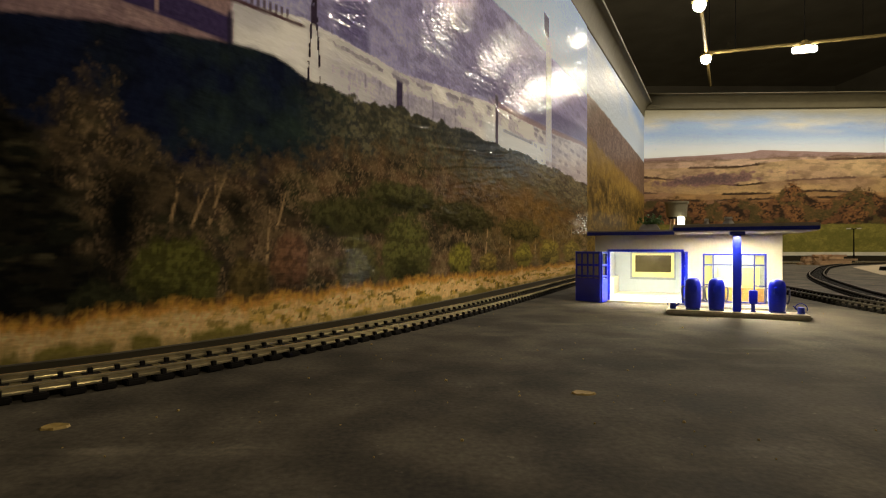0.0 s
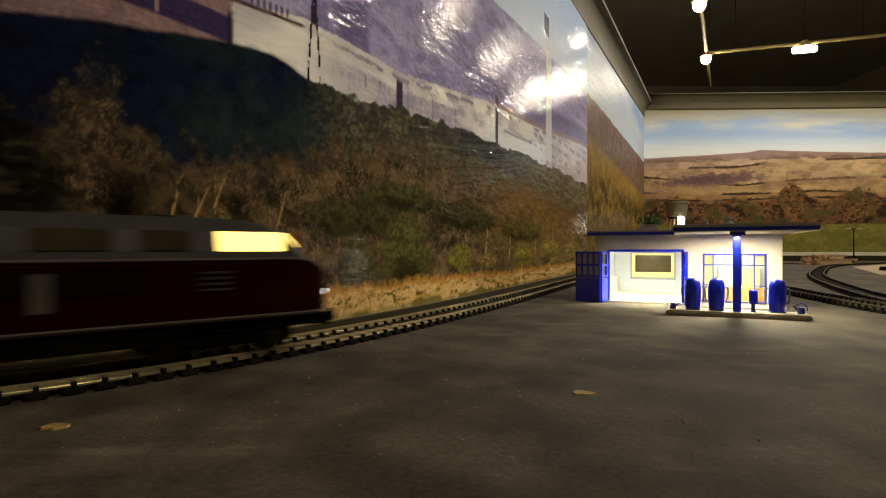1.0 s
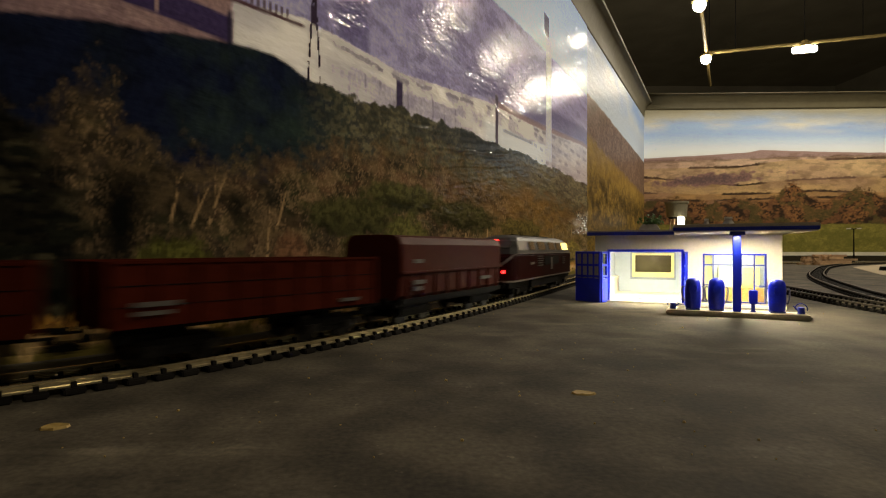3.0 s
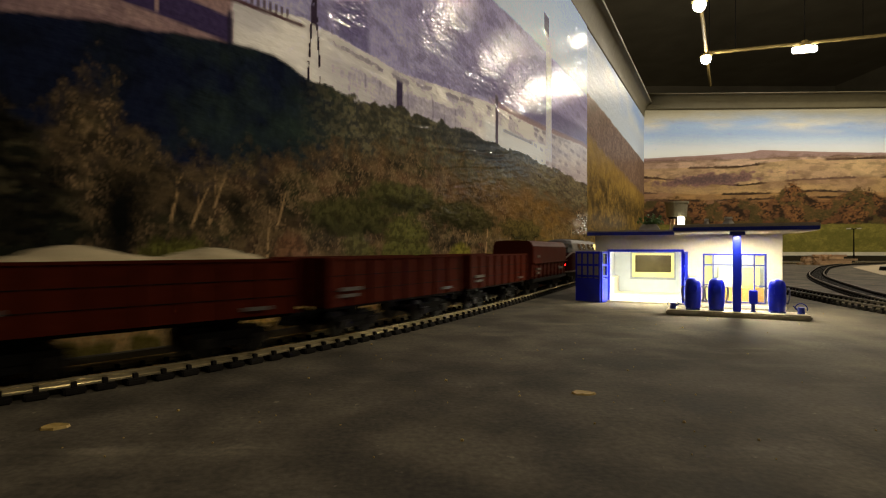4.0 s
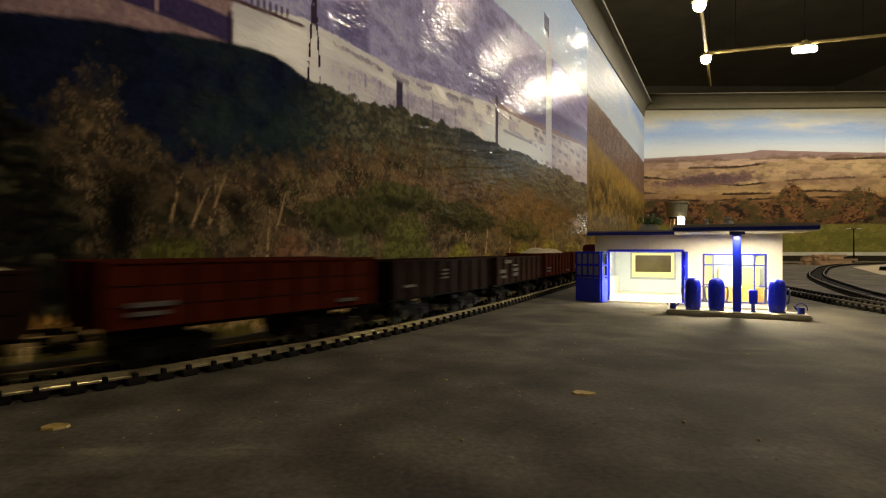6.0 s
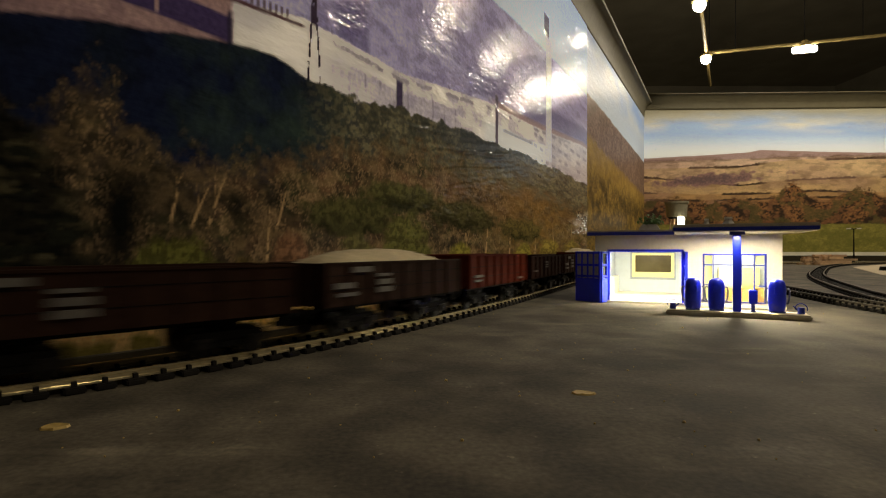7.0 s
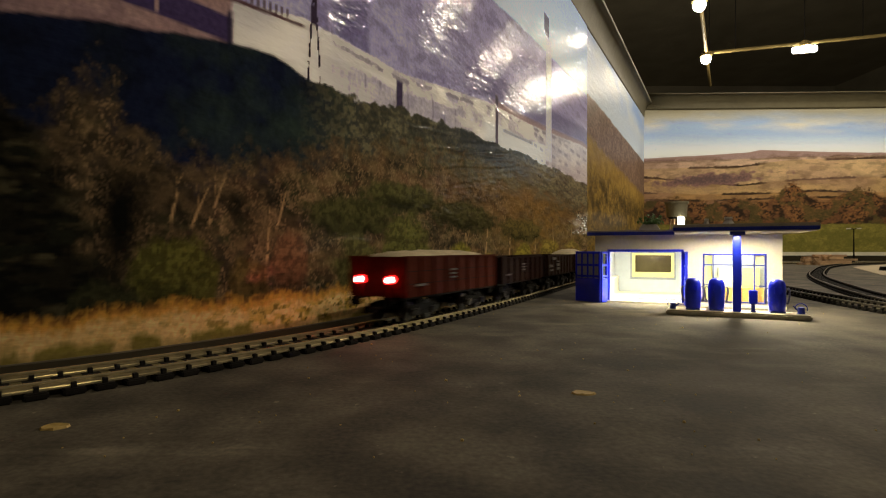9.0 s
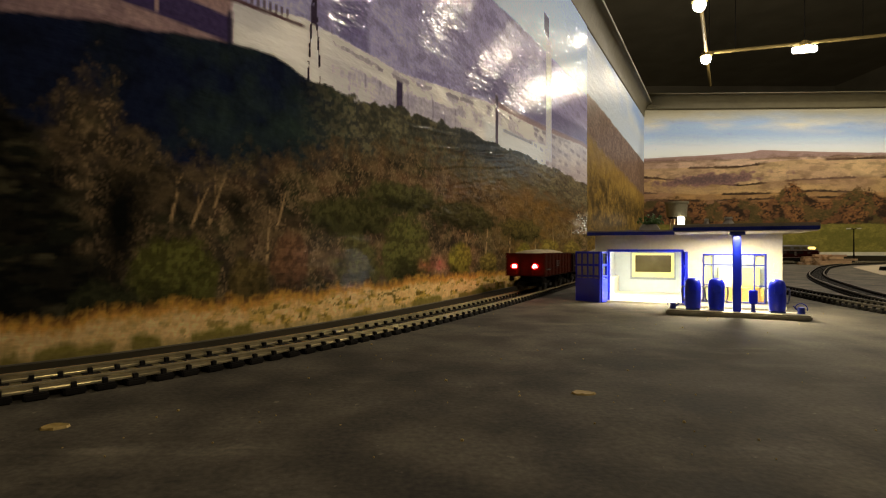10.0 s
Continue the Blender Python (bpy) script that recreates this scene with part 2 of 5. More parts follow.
def paint_valley(u, z):
    """Side picture: dark wooded hillside under pale works buildings, bare trees, a track-side path."""
    img = np.zeros(u.shape + (3,))
    v = np.where(u < 0.12, u, 0.12 + (1 - np.exp(-(u - 0.12) / 0.42)) * 0.36)
    wu, wz = v + 0.004 * fbm(v * 60, z * 60, 3), z + 0.004 * fbm(v * 60 + 7, z * 60 + 3, 3)
    n1, n2, n3 = fbm(v * 40, z * 40), fbm(wu * 150, wz * 150), fbm(wu * 480, wz * 480, 3)
    # pale sky, a purple slope below it
    lay(img, np.ones_like(u), (176, 186, 204))
    lay(img, soft(z, 0.36, 0.1) * 0.7, (150, 170, 205))
    ridge = np.interp(u, [0.2, 0.437, 0.61, 0.88], [0.265, 0.275, 0.292, 0.305]) + 0.006 * (n1 - 0.5)
    slope = 1 - soft(z, ridge, 0.004)
    lay(img, slope, (134, 126, 156))
    lay(img, slope * soft(fbm(v * 30 - z * 25, z * 60), 0.5, 0.2) * 0.6, (158, 152, 178))
    lay(img, slope * soft(n2, 0.55, 0.2) * 0.5, (86, 78, 116))
    lay(img, band(u, 0.185, 0.215, 0.006) * soft(z, 0.155, 0.005) * slope * 0.7, (82, 74, 112))
    # the works: long pale walls with darker bays
    top = np.interp(u, [0.11, 0.16, 0.25, 0.42, 0.55, 0.85], [0.150, 0.158, 0.155, 0.176, 0.186, 0.214]) + 0.0015 * (n3 - 0.5)
    walls = band(z, 0.10, top, 0.0015) * soft(u, 0.115, 0.003)
    lay(img, walls * 0.97, (218, 210, 200))
    lay(img, walls * soft(n1, 0.50, 0.3) * 0.6, (150, 144, 150))
    lay(img, walls * soft(u, 0.2, 0.05) * soft(n2, 0.52, 0.2) * 0.6, (128, 120, 136))
    low = top - 0.012 - 0.008 * soft(u, 0.4, 0.2)
    bays = walls * (1 - soft(z, low, 0.002))
    lay(img, bays * soft(u, 0.20, 0.05) * (1 - soft(u, 0.34, 0.03)) * 0.75, (134, 126, 142))
    lay(img, bays * band((v * 95) % 1, 0.0, 0.16, 0.06) * soft(u, 0.19, 0.03) * (1 - soft(u, 0.36, 0.04)) * soft(n2, 0.45, 0.2) * 0.5, (104, 94, 114))
    lay(img, walls * band(u, 0.245, 0.253, 0.002) * (1 - soft(z, 0.150, 0.002)), (54, 46, 66))
    lay(img, walls * band(z, top - 0.006, top - 0.003, 0.001) * soft(n2, 0.44, 0.1) * soft(u, 0.16, 0.03) * 0.6, (92, 84, 100))
    lay(img, bays * soft(u, 0.40, 0.02) * (1 - soft(u, 0.62, 0.02)), (196, 196, 198))
    lay(img, bays * band(u, 0.45, 0.56, 0.01) * band(z - 0.06 * (u - 0.45), 0.156, 0.163, 0.001), (140, 138, 146))
    lay(img, walls * soft(u, 0.62, 0.02) * 0.7, (150, 140, 146))
    rows = band((z * 75) % 1, 0.15, 0.5, 0.1) * band((v * 130) % 1, 0.2, 0.75, 0.1)
    lay(img, walls * rows * soft(u, 0.55, 0.04) * soft(n2, 0.46, 0.2) * 0.6, (106, 96, 112))
    lay(img, band(z, top - 0.001, top + 0.006, 0.002) * soft(u, 0.42, 0.04), (132, 112, 116))
    lay(img, band(z, top + 0.005, top + 0.030, 0.006) * soft(u, 0.36, 0.08) * 0.8, (92, 86, 118))
    # brown-lilac roofs of the near part
    near = 1 - soft(u, 0.116, 0.003)
    lay(img, near, (132, 106, 104))
    lay(img, near * soft(n2, 0.5, 0.3) * 0.5, (96, 74, 78))
    lay(img, near * band(z + 0.06 * (u - 0.07), 0.1345, 0.146, 0.001) * soft(u, 0.066, 0.003), (52, 42, 70))
    lay(img, near * (1 - soft(u, 0.03, 0.01)) * soft(z, 0.122, 0.004) * 0.6, (72, 56, 68))
    lay(img, near * band(u, 0.1135, 0.1165, 0.0008) * (1 - soft(z, 0.146, 0.002)), (40, 34, 50))
    lay(img, near * band(u, 0.0795, 0.0815, 0.0006) * soft(z, 0.135, 0.002), (132, 108, 106))
    lay(img, band(z - 0.05 * (u - 0.13), 0.1515, 0.1535, 0.0008) * band(u, 0.112, 0.16, 0.004), (74, 52, 56))
    lay(img, band((v * 330) % 1, 0.25, 0.7, 0.1) * band(z - 0.05 * (u - 0.13), 0.1535, 0.158, 0.001) * band(u, 0.124, 0.15, 0.002) * 0.8, (72, 54, 60))
    # lattice mast and a tall pole
    mast = 0.0042 * np.clip((0.180 - z) / 0.045, 0.15, 1)
    leg = (np.abs(np.abs(u - 0.1675) - mast) < 0.0008) * band(z, 0.127, 0.172, 0.001)
    lay(img, leg * soft(n3, 0.36, 0.1), (42, 34, 44))
    lay(img, (np.abs(u - 0.1675) < 0.0022) * band(z, 0.157, 0.168, 0.002), (48, 38, 52))
    lay(img, (np.abs(u - 0.635 - 0.2 * (0.27 - z) * 0) < 0.014) * band(z, 0.155, 0.315, 0.003), (176, 172, 178))
    lay(img, (np.abs(u - 0.625) < 0.012) * band(z, 0.315, 0.342, 0.002), (66, 60, 80))
    lay(img, (np.abs(u - 0.432) < 0.004) * band(z, 0.135, 0.188, 0.002), (78, 70, 82))
    # dark hillside
    edge = np.interp(u, [-0.5, 0.025, 0.113, 0.14, 0.165, 0.19, 0.24, 0.33, 0.44, 0.65, 0.9], [0.116, 0.120, 0.132, 0.134, 0.128, 0.127, 0.131, 0.136, 0.142, 0.148, 0.150])
    edge = edge + (n2 - 0.5) * 0.010 * soft(u, 0.17, 0.06) + (n1 - 0.5) * 0.003
    hill = 1 - soft(z, edge, 0.0016)
    lay(img, hill, (18, 22, 38))
    lay(img, hill * soft(n2, 0.52, 0.3) * 0.6, (12, 14, 20))
    lay(img, hill * soft(n1, 0.5, 0.3) * soft(u, 0.08, 0.06) * 0.75, (38, 48, 40))
    lay(img, hill * soft(u, 0.20, 0.08) * 0.8, (70, 66, 50))
    lay(img, hill * soft(u, 0.18, 0.05) * soft(n3, 0.50, 0.2) * 0.6, (104, 96, 70))
    lay(img, hill * soft(u, 0.18, 0.05) * soft(n2, 0.54, 0.15) * 0.7, (42, 42, 36))
    shade = np.exp(-((u - 0.42) / 0.12) ** 2) * band(z, 0.118, 0.15, 0.01)
    lay(img, hill * shade * 0.8, (38, 42, 48))
    # bare brown wood in clumps
    wedge = 0.076 + 0.022 * np.exp(-((u - 0.056) / 0.015) ** 2) + 0.030 * soft(u, 0.19, 0.10) + 0.022 * (n1 - 0.5) + 0.026 * (n2 - 0.5) + 0.012 * (n3 - 0.5)
    wood = 1 - soft(z, wedge, 0.020)
    lay(img, wood * 0.92, (62, 51, 37))
    lay(img, wood * soft(fbm(v * 42, z * 55, 6), 0.50, 0.30) * 0.85, (32, 28, 21))
    lay(img, wood * soft(fbm(v * 60 + 9, z * 80, 6), 0.54, 0.16) * soft(u, 0.07, 0.05) * 0.8, (54, 54, 32))
    lay(img, wood * soft(fbm(v * 36 + 4, z * 60, 6), 0.55, 0.14) * soft(u, 0.12, 0.05) * 0.6, (92, 66, 46))
    lay(img, wood * soft(fbm(v * 190, z * 210, 5), 0.54, 0.25) * 0.6, (100, 82, 56))
    lay(img, wood * soft(fbm(v * 150 + 3, z * 190, 5), 0.54, 0.2) * 0.6, (24, 22, 17))
    for lean in (0.25, -0.35, 0.7):
        twig = 1 - np.abs(2 * fbm(v * 260 + lean * z * 260, z * 110 + lean * 40, 4) - 1)
        lay(img, wood * soft(twig, 0.955, 0.05) * soft(fbm(v * 45 + lean * 9, z * 45), 0.48, 0.2) * 0.42, (132, 106, 76))
    rust = np.exp(-((u - 0.60) / 0.16) ** 2) * band(z, 0.02, 0.105, 0.02)
    lay(img, rust * (0.2 + 0.45 * soft(n2, 0.48, 0.2)), (116, 86, 42))
    lay(img, rust * soft(n3, 0.52, 0.15) * 0.5, (74, 52, 24))
    gloom = soft(fbm(v * 34 + 5, z * 40, 5), 0.50, 0.12) * (1 - soft(u, 0.14, 0.08)) * (1 - soft(z, 0.085, 0.02))
    lay(img, wood * gloom * 0.5, (18, 17, 13))
    # a dark fir and the hollows beside it
    fir_half = np.clip((0.092 - z) / 0.060, 0, 1) ** 0.7 * 0.030 + 0.012 * (fbm(v * 0 + 3, z * 150, 2) - 0.4)
    fir = soft(fir_half + 0.010 * (n2 - 0.5) - np.abs(u - 0.026), 0.0, 0.010) * (1 - soft(z, 0.088, 0.01))
    lay(img, fir, (22, 22, 16))
    lay(img, fir * soft(fbm(v * 90, z * 330, 3), 0.54, 0.12) * 0.7, (58, 52, 36))
    lay(img, fir * soft(fbm(v * 60, z * 160, 3), 0.5, 0.12) * 0.8, (8, 8, 8))
    hollow = np.exp(-((u - 0.066) / 0.0085) ** 2 - ((z - 0.052) / 0.022) ** 2)
    lay(img, hollow * 1.1, (10, 10, 8))
    lay(img, np.exp(-((u - 0.118) / 0.010) ** 2 - ((z - 0.060) / 0.008) ** 2) * soft(n2, 0.42, 0.15), (22, 20, 15))
    # pale forked trunks
    for tu, tz, lean, tall in TRUNKS:
        du = u - (tu + lean * (z - tz) + 0.0016 * (fbm(v * 0 + tu * 50, z * 120, 2) - 0.5))
        wide = 0.0007 * (1 + 2.2 * soft(u, 0.3, 0.3)) * (1.2 - (z - tz) / tall)
        lay(img, (1 - soft(np.abs(du), wide, 0.0008)) * band(z, tz, tz + tall, 0.004) * soft(n3, 0.40, 0.15) * 0.75, (150, 120, 82))
        fork = u - (tu + lean * tall * 0.4 + (0.34 - lean) * (z - tz - tall * 0.4))
        lay(img, (1 - soft(np.abs(fork), wide * 0.6, 0.0007)) * band(z, tz + tall * 0.4, tz + tall * 0.95, 0.003) * soft(n3, 0.42, 0.15) * 0.6, (132, 104, 70))
    # bushes
    for bu, bz, rw, rh, green in BUSHES:
        rad = ((u - bu) / rw) ** 2 + ((z - bz) / rh) ** 2 + 1.4 * (n2 - 0.5) + 0.8 * (n3 - 0.5)
        bush = (1 - soft(rad, 1.0, 0.6)) * 0.95
        lay(img, bush, green)
        lay(img, bush * soft(n3, 0.50, 0.15) * soft(z, bz - 0.3 * rh, rh) * 0.8, tuple(min(255, c * 1.5) for c in green))
        lay(img, bush * soft(n2, 0.5, 0.15) * (1 - soft(z, bz, rh)) * 0.8, (20, 20, 12))
    # dry grass fringe and the path
    fr = 0.0138 + 0.003 * soft(u, 0.1, 0.3) + 0.007 * (fbm(v * 130, v * 0) - 0.45) + 0.003 * (n3 - 0.5)
    lay(img, 1 - soft(z, fr + 0.0022, 0.004), (120, 80, 36))
    lay(img, (1 - soft(z, fr + 0.0004, 0.003)) * 0.85, (158, 112, 52))
    lay(img, (1 - soft(z, fr + 0.003, 0.003)) * soft(n3, 0.52, 0.1) * 0.5, (150, 112, 44))
    path = 1 - soft(z, fr - 0.0026, 0.003)
    lay(img, path * 0.9, (164, 134, 86))
    lay(img, path * soft(n3, 0.5, 0.2) * 0.5, (184, 152, 104))
    tuft = soft(fbm(v * 230, z * 420), 0.55, 0.08) * soft(u, 0.10, 0.12)
    lay(img, path * tuft * 0.9, (142, 112, 46))
    lay(img, path * tuft * soft(n3, 0.54, 0.1), (84, 68, 28))
    lay(img, (1 - soft(z, 0.0055 + 0.006 * (n2 - 0.5), 0.003)) * soft(fbm(v * 90, z * 60), 0.5, 0.12), (92, 82, 34))
    lay(img, (1 - soft(z, 0.002 + 0.003 * n2, 0.002)) * 0.5, (92, 78, 44))
    return img


TRUNKS = [(0.0865, 0.052, 0.25, 0.020), (0.096, 0.050, 0.5, 0.018), (0.1035, 0.050, 0.42, 0.026), (0.135, 0.034, 0.1, 0.026), (0.142, 0.05, 0.3, 0.02), (0.26, 0.034, -0.1, 0.024),
          (0.36, 0.028, -0.2, 0.040), (0.40, 0.030, 0.25, 0.042), (0.47, 0.03, 0.15, 0.040), (0.57, 0.03, 0.1, 0.045), (0.66, 0.03, -0.1, 0.045), (0.76, 0.03, 0.2, 0.045)]
BUSHES = [(0.20, 0.058, 0.040, 0.011, (46, 44, 24)), (0.26, 0.074, 0.050, 0.010, (50, 48, 26)), (0.36, 0.066, 0.070, 0.012, (44, 42, 24)), (0.52, 0.060, 0.08, 0.012, (58, 50, 26)), (0.088, 0.028, 0.020, 0.016, (56, 54, 24)), (0.060, 0.018, 0.014, 0.010, (26, 26, 16)), (0.125, 0.026, 0.012, 0.010, (58, 48, 26)), (0.150, 0.034, 0.012, 0.015, (74, 52, 36)), (0.205, 0.030, 0.022, 0.017, (56, 52, 28)),
          (0.26, 0.036, 0.030, 0.024, (58, 56, 28)), (0.345, 0.030, 0.022, 0.013, (78, 72, 28)), (0.41, 0.026, 0.022, 0.010, (86, 72, 34)), (0.52, 0.032, 0.035, 0.014, (88, 78, 30)), (0.64, 0.034, 0.05, 0.018, (92, 78, 34)), (0.78, 0.034, 0.06, 0.020, (86, 72, 34))]


def paint_fields(u, z):
    """End picture: pale sky over ploughed hills, hedges, autumn trees and a meadow."""
    img = np.zeros(u.shape + (3,))
    wu, wz = u + 0.03 * fbm(u * 12, z * 16, 3), z + 0.02 * fbm(u * 12 + 5, z * 16 + 9, 3)
    n1, n2, n3 = fbm(u * 9, z * 14), fbm(wu * 50, wz * 70), fbm(wu * 190, wz * 230, 3)
    lay(img, np.ones_like(u), (204, 206, 204))
    lay(img, soft(z, 0.40, 0.06) * 0.85, (128, 154, 192))
    lay(img, soft(z, 0.44, 0.05) * soft(u, 0.5, 0.6) * 0.8, (112, 134, 168))
    lay(img, soft(fbm(u * 4, z * 20), 0.46, 0.25) * soft(z, 0.44, 0.04) * 0.9, (186, 180, 166))
    # fade to dark along the picture's top, painted into the sky as olive-grey
    lay(img, soft(z + 0.02 * (n1 - 0.5), 0.485, 0.05) * 0.9, (128, 120, 94))
    ridge = np.interp(u, [0, 0.24, 0.35, 0.39, 0.56, 0.75, 1.9], [0.350, 0.362, 0.369, 0.377, 0.371, 0.366, 0.36]) + 0.002 * (n2 - 0.5)
    lay(img, 1 - soft(z, ridge, 0.003), (138, 114, 108))
    # fields, each with a hedge along its upper edge
    fields = [([0, 0.26, 0.52, 0.75, 1.9], [0.338, 0.344, 0.352, 0.356, 0.350], (178, 150, 126)),
              ([0, 0.16, 0.30, 0.52, 0.8, 1.9], [0.312, 0.318, 0.320, 0.344, 0.350, 0.34], (174, 146, 108)),
              ([0, 0.2, 0.32, 0.52, 0.75, 1.9], [0.286, 0.270, 0.258, 0.277, 0.286, 0.29], (160, 130, 90)),
              ([0, 0.2, 0.44, 0.57, 0.75, 1.9], [0.232, 0.226, 0.232, 0.240, 0.232, 0.24], (146, 112, 72)),
              ([0, 0.2, 0.44, 0.57, 0.75, 1.9], [0.208, 0.206, 0.214, 0.218, 0.212, 0.22], (130, 94, 60))]
    for k, (us, zs, colour) in enumerate(fields):
        e = np.interp(u, us, zs) + 0.004 * (n1 - 0.5) + 0.0015 * (n2 - 0.5)
        inside = 1 - soft(z, e, 0.002)
        lay(img, inside, colour)
        lay(img, inside * soft(fbm(u * 14 + k * 3, z * 60), 0.5, 0.25) * 0.45, tuple(c * 0.8 for c in colour))
        hedge = band(z, e - 0.0034 - 0.004 * n2, e + 0.006 * (n3 - 0.1) * soft(n2, 0.4, 0.2), 0.001)
        lay(img, hedge * soft(fbm(u * 9 + 9 * k, u * 0), 0.40, 0.08) * (0.55 if k == 0 else 1.0), (46, 36, 28))
    below = 1 - soft(z, ridge - 0.006, 0.006)
    lay(img, below * soft(fbm(u * 7 + 2, z * 22, 5), 0.50, 0.25) * 0.45, (132, 102, 88))
    lay(img, below * soft(fbm(u * 30, z * 60, 5), 0.56, 0.15) * 0.35, (98, 74, 54))
    lay(img, below * soft(fbm(u * 22 + 8, z * 70, 5), 0.62, 0.06) * 0.35, (74, 54, 40))
    # hazy wooded hollow
    hol = np.exp(-((u - 0.22) / 0.20) ** 2 - ((z - 0.278 - 0.06 * (u - 0.22)) / 0.022) ** 2)
    lay(img, soft(hol + 1.1 * (n2 - 0.5), 0.45, 0.3), (112, 84, 78))
    lay(img, soft(hol + 1.0 * (n3 - 0.5) + 0.5 * (n2 - 0.5), 0.72, 0.3) * 0.7, (70, 60, 60))
    # autumn trees
    tt = 0.176 + 0.040 * fbm(u * 16, u * 0 + 1) + 0.055 * np.exp(-((u - 0.50) / 0.06) ** 2) + 0.05 * np.exp(-((u - 0.72) / 0.07) ** 2) + 0.030 * (n2 - 0.5) + 0.022 * (n3 - 0.5)
    trees = 1 - soft(z, tt, 0.010)
    lay(img, trees, (88, 60, 40))
    lay(img, trees * soft(n2, 0.48, 0.12) * 0.95, (38, 30, 24))
    lay(img, trees * soft(n3, 0.52, 0.15) * soft(fbm(u * 20, z * 24), 0.50, 0.15) * 0.7, (122, 84, 50))
    lay(img, trees * soft(fbm(wu * 26 + 4, wz * 30), 0.55, 0.08) * 0.7, (70, 62, 36))
    mead = 1 - soft(z, 0.124 + 0.006 * (n2 - 0.5), 0.004)
    lay(img, mead, (90, 84, 38))
    lay(img, mead * soft(n2, 0.5, 0.3) * 0.5, (128, 116, 56))
    lay(img, mead * soft(n3, 0.5, 0.2) * 0.5, (80, 78, 34))
    return img


def paint_slope(u, z):
    """Second side picture: the fields' sky with a brown wooded slope that falls to the corner."""
    img = np.zeros(u.shape + (3,))
    lay(img, np.ones_like(u), (170, 178, 190))
    lay(img, soft(z, 0.40, 0.10) * 0.9, (122, 146, 186))
    n1, n2, n3 = fbm(u * 14, z * 25), fbm(u * 40, z * 80), fbm(u * 120, z * 260, 3)
    lay(img, soft(fbm(u * 6, z * 20), 0.5, 0.3) * soft(z, 0.38, 0.05) * 0.6, (186, 186, 184))
    hill = 1 - soft(z, np.interp(u, [0.88, 1.2, 1.88], [0.314, 0.322, 0.335]) + 0.006 * (n1 - 0.5), 0.004)
    lay(img, hill, (122, 98, 84))
    lay(img, hill * soft(n2, 0.5, 0.3) * 0.7, (92, 70, 58))
    lay(img, hill * soft(n3, 0.54, 0.2) * 0.5, (70, 54, 44))
    yell = hill * (1 - soft(z, np.interp(u, [0.88, 1.1, 1.5, 1.88], [0.242, 0.236, 0.226, 0.22]) + 0.02 * (n2 - 0.5), 0.012))
    lay(img, yell, (140, 112, 54))
    lay(img, yell * soft(n2, 0.48, 0.3) * 0.6, (110, 84, 44))
    wood = hill * (1 - soft(z + 0.04 * (n1 - 0.5), 0.185, 0.03)) * soft(0.5 * n1 + 0.5 * n2 + 0.3 * n3, 0.60, 0.3)
    lay(img, wood * 0.9, (62, 50, 30))
    low = 1 - soft(z + 0.03 * n1, 0.105, 0.02)
    lay(img, low * 0.8, (112, 88, 40))
    lay(img, low * soft(n3, 0.52, 0.15) * 0.8, (66, 54, 26))
    lay(img, 1 - soft(z, 0.015 + 0.005 * n3, 0.004), (150, 112, 64))
    return img


def side_backdrop(name, u0, u1, nu, nz, painter, mat, label, proud=0.0, ink=1.0, creased=0.0):
    us = np.linspace(u0, u1, nu)
    pts = np.array([on_wall(a) for a in us])
    top = 0.428 + 0.062 * np.clip((us - 0.9) / 0.98, -0.5, 1)
    k = np.linspace(0, 1, nz)[:, None]
    z = k * top[None, :]
    x = np.repeat((pts[:, 0] + proud * np.cos(pts[:, 2]))[None, :], nz, 0)
    y = np.repeat((pts[:, 1] - proud * np.sin(pts[:, 2]))[None, :], nz, 0)
    if creased:
        U = np.repeat(us[None, :], nz, 0)
        wave = z - 0.14 * (U - 0.3) + 0.010 * fbm(U * 14, z * 30, 3)
        patch = np.exp(-((U - 0.31) / 0.12) ** 2 - ((z - 0.118 - 0.08 * (U - 0.31)) / 0.024) ** 2) * (0.35 + fbm(U * 18, z * 40, 2))
        lift = creased * patch * (np.sin(wave * 2 * math.pi / 0.0066) + 0.5 * np.sin(wave * 2 * math.pi / 0.0045 + 9 * U))
        x, y = x + lift * np.cos(pts[:, 2])[None, :], y - lift * np.sin(pts[:, 2])[None, :]
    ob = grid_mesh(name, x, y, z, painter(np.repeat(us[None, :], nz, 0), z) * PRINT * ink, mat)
    return tagged(ob, label, "backdrop", kind="structure"), pts, top


# cross-section of the cove: out from the wall, up from its top edge
COVE = [(0.0026 + (0.024 + d) * (1 - math.cos(a)), 0.0006 + (0.046 + d) * math.sin(a)) for d, turn in ((0, 1), (0.003, -1)) for a in np.linspace(0, 1.5, 14)[::turn]]


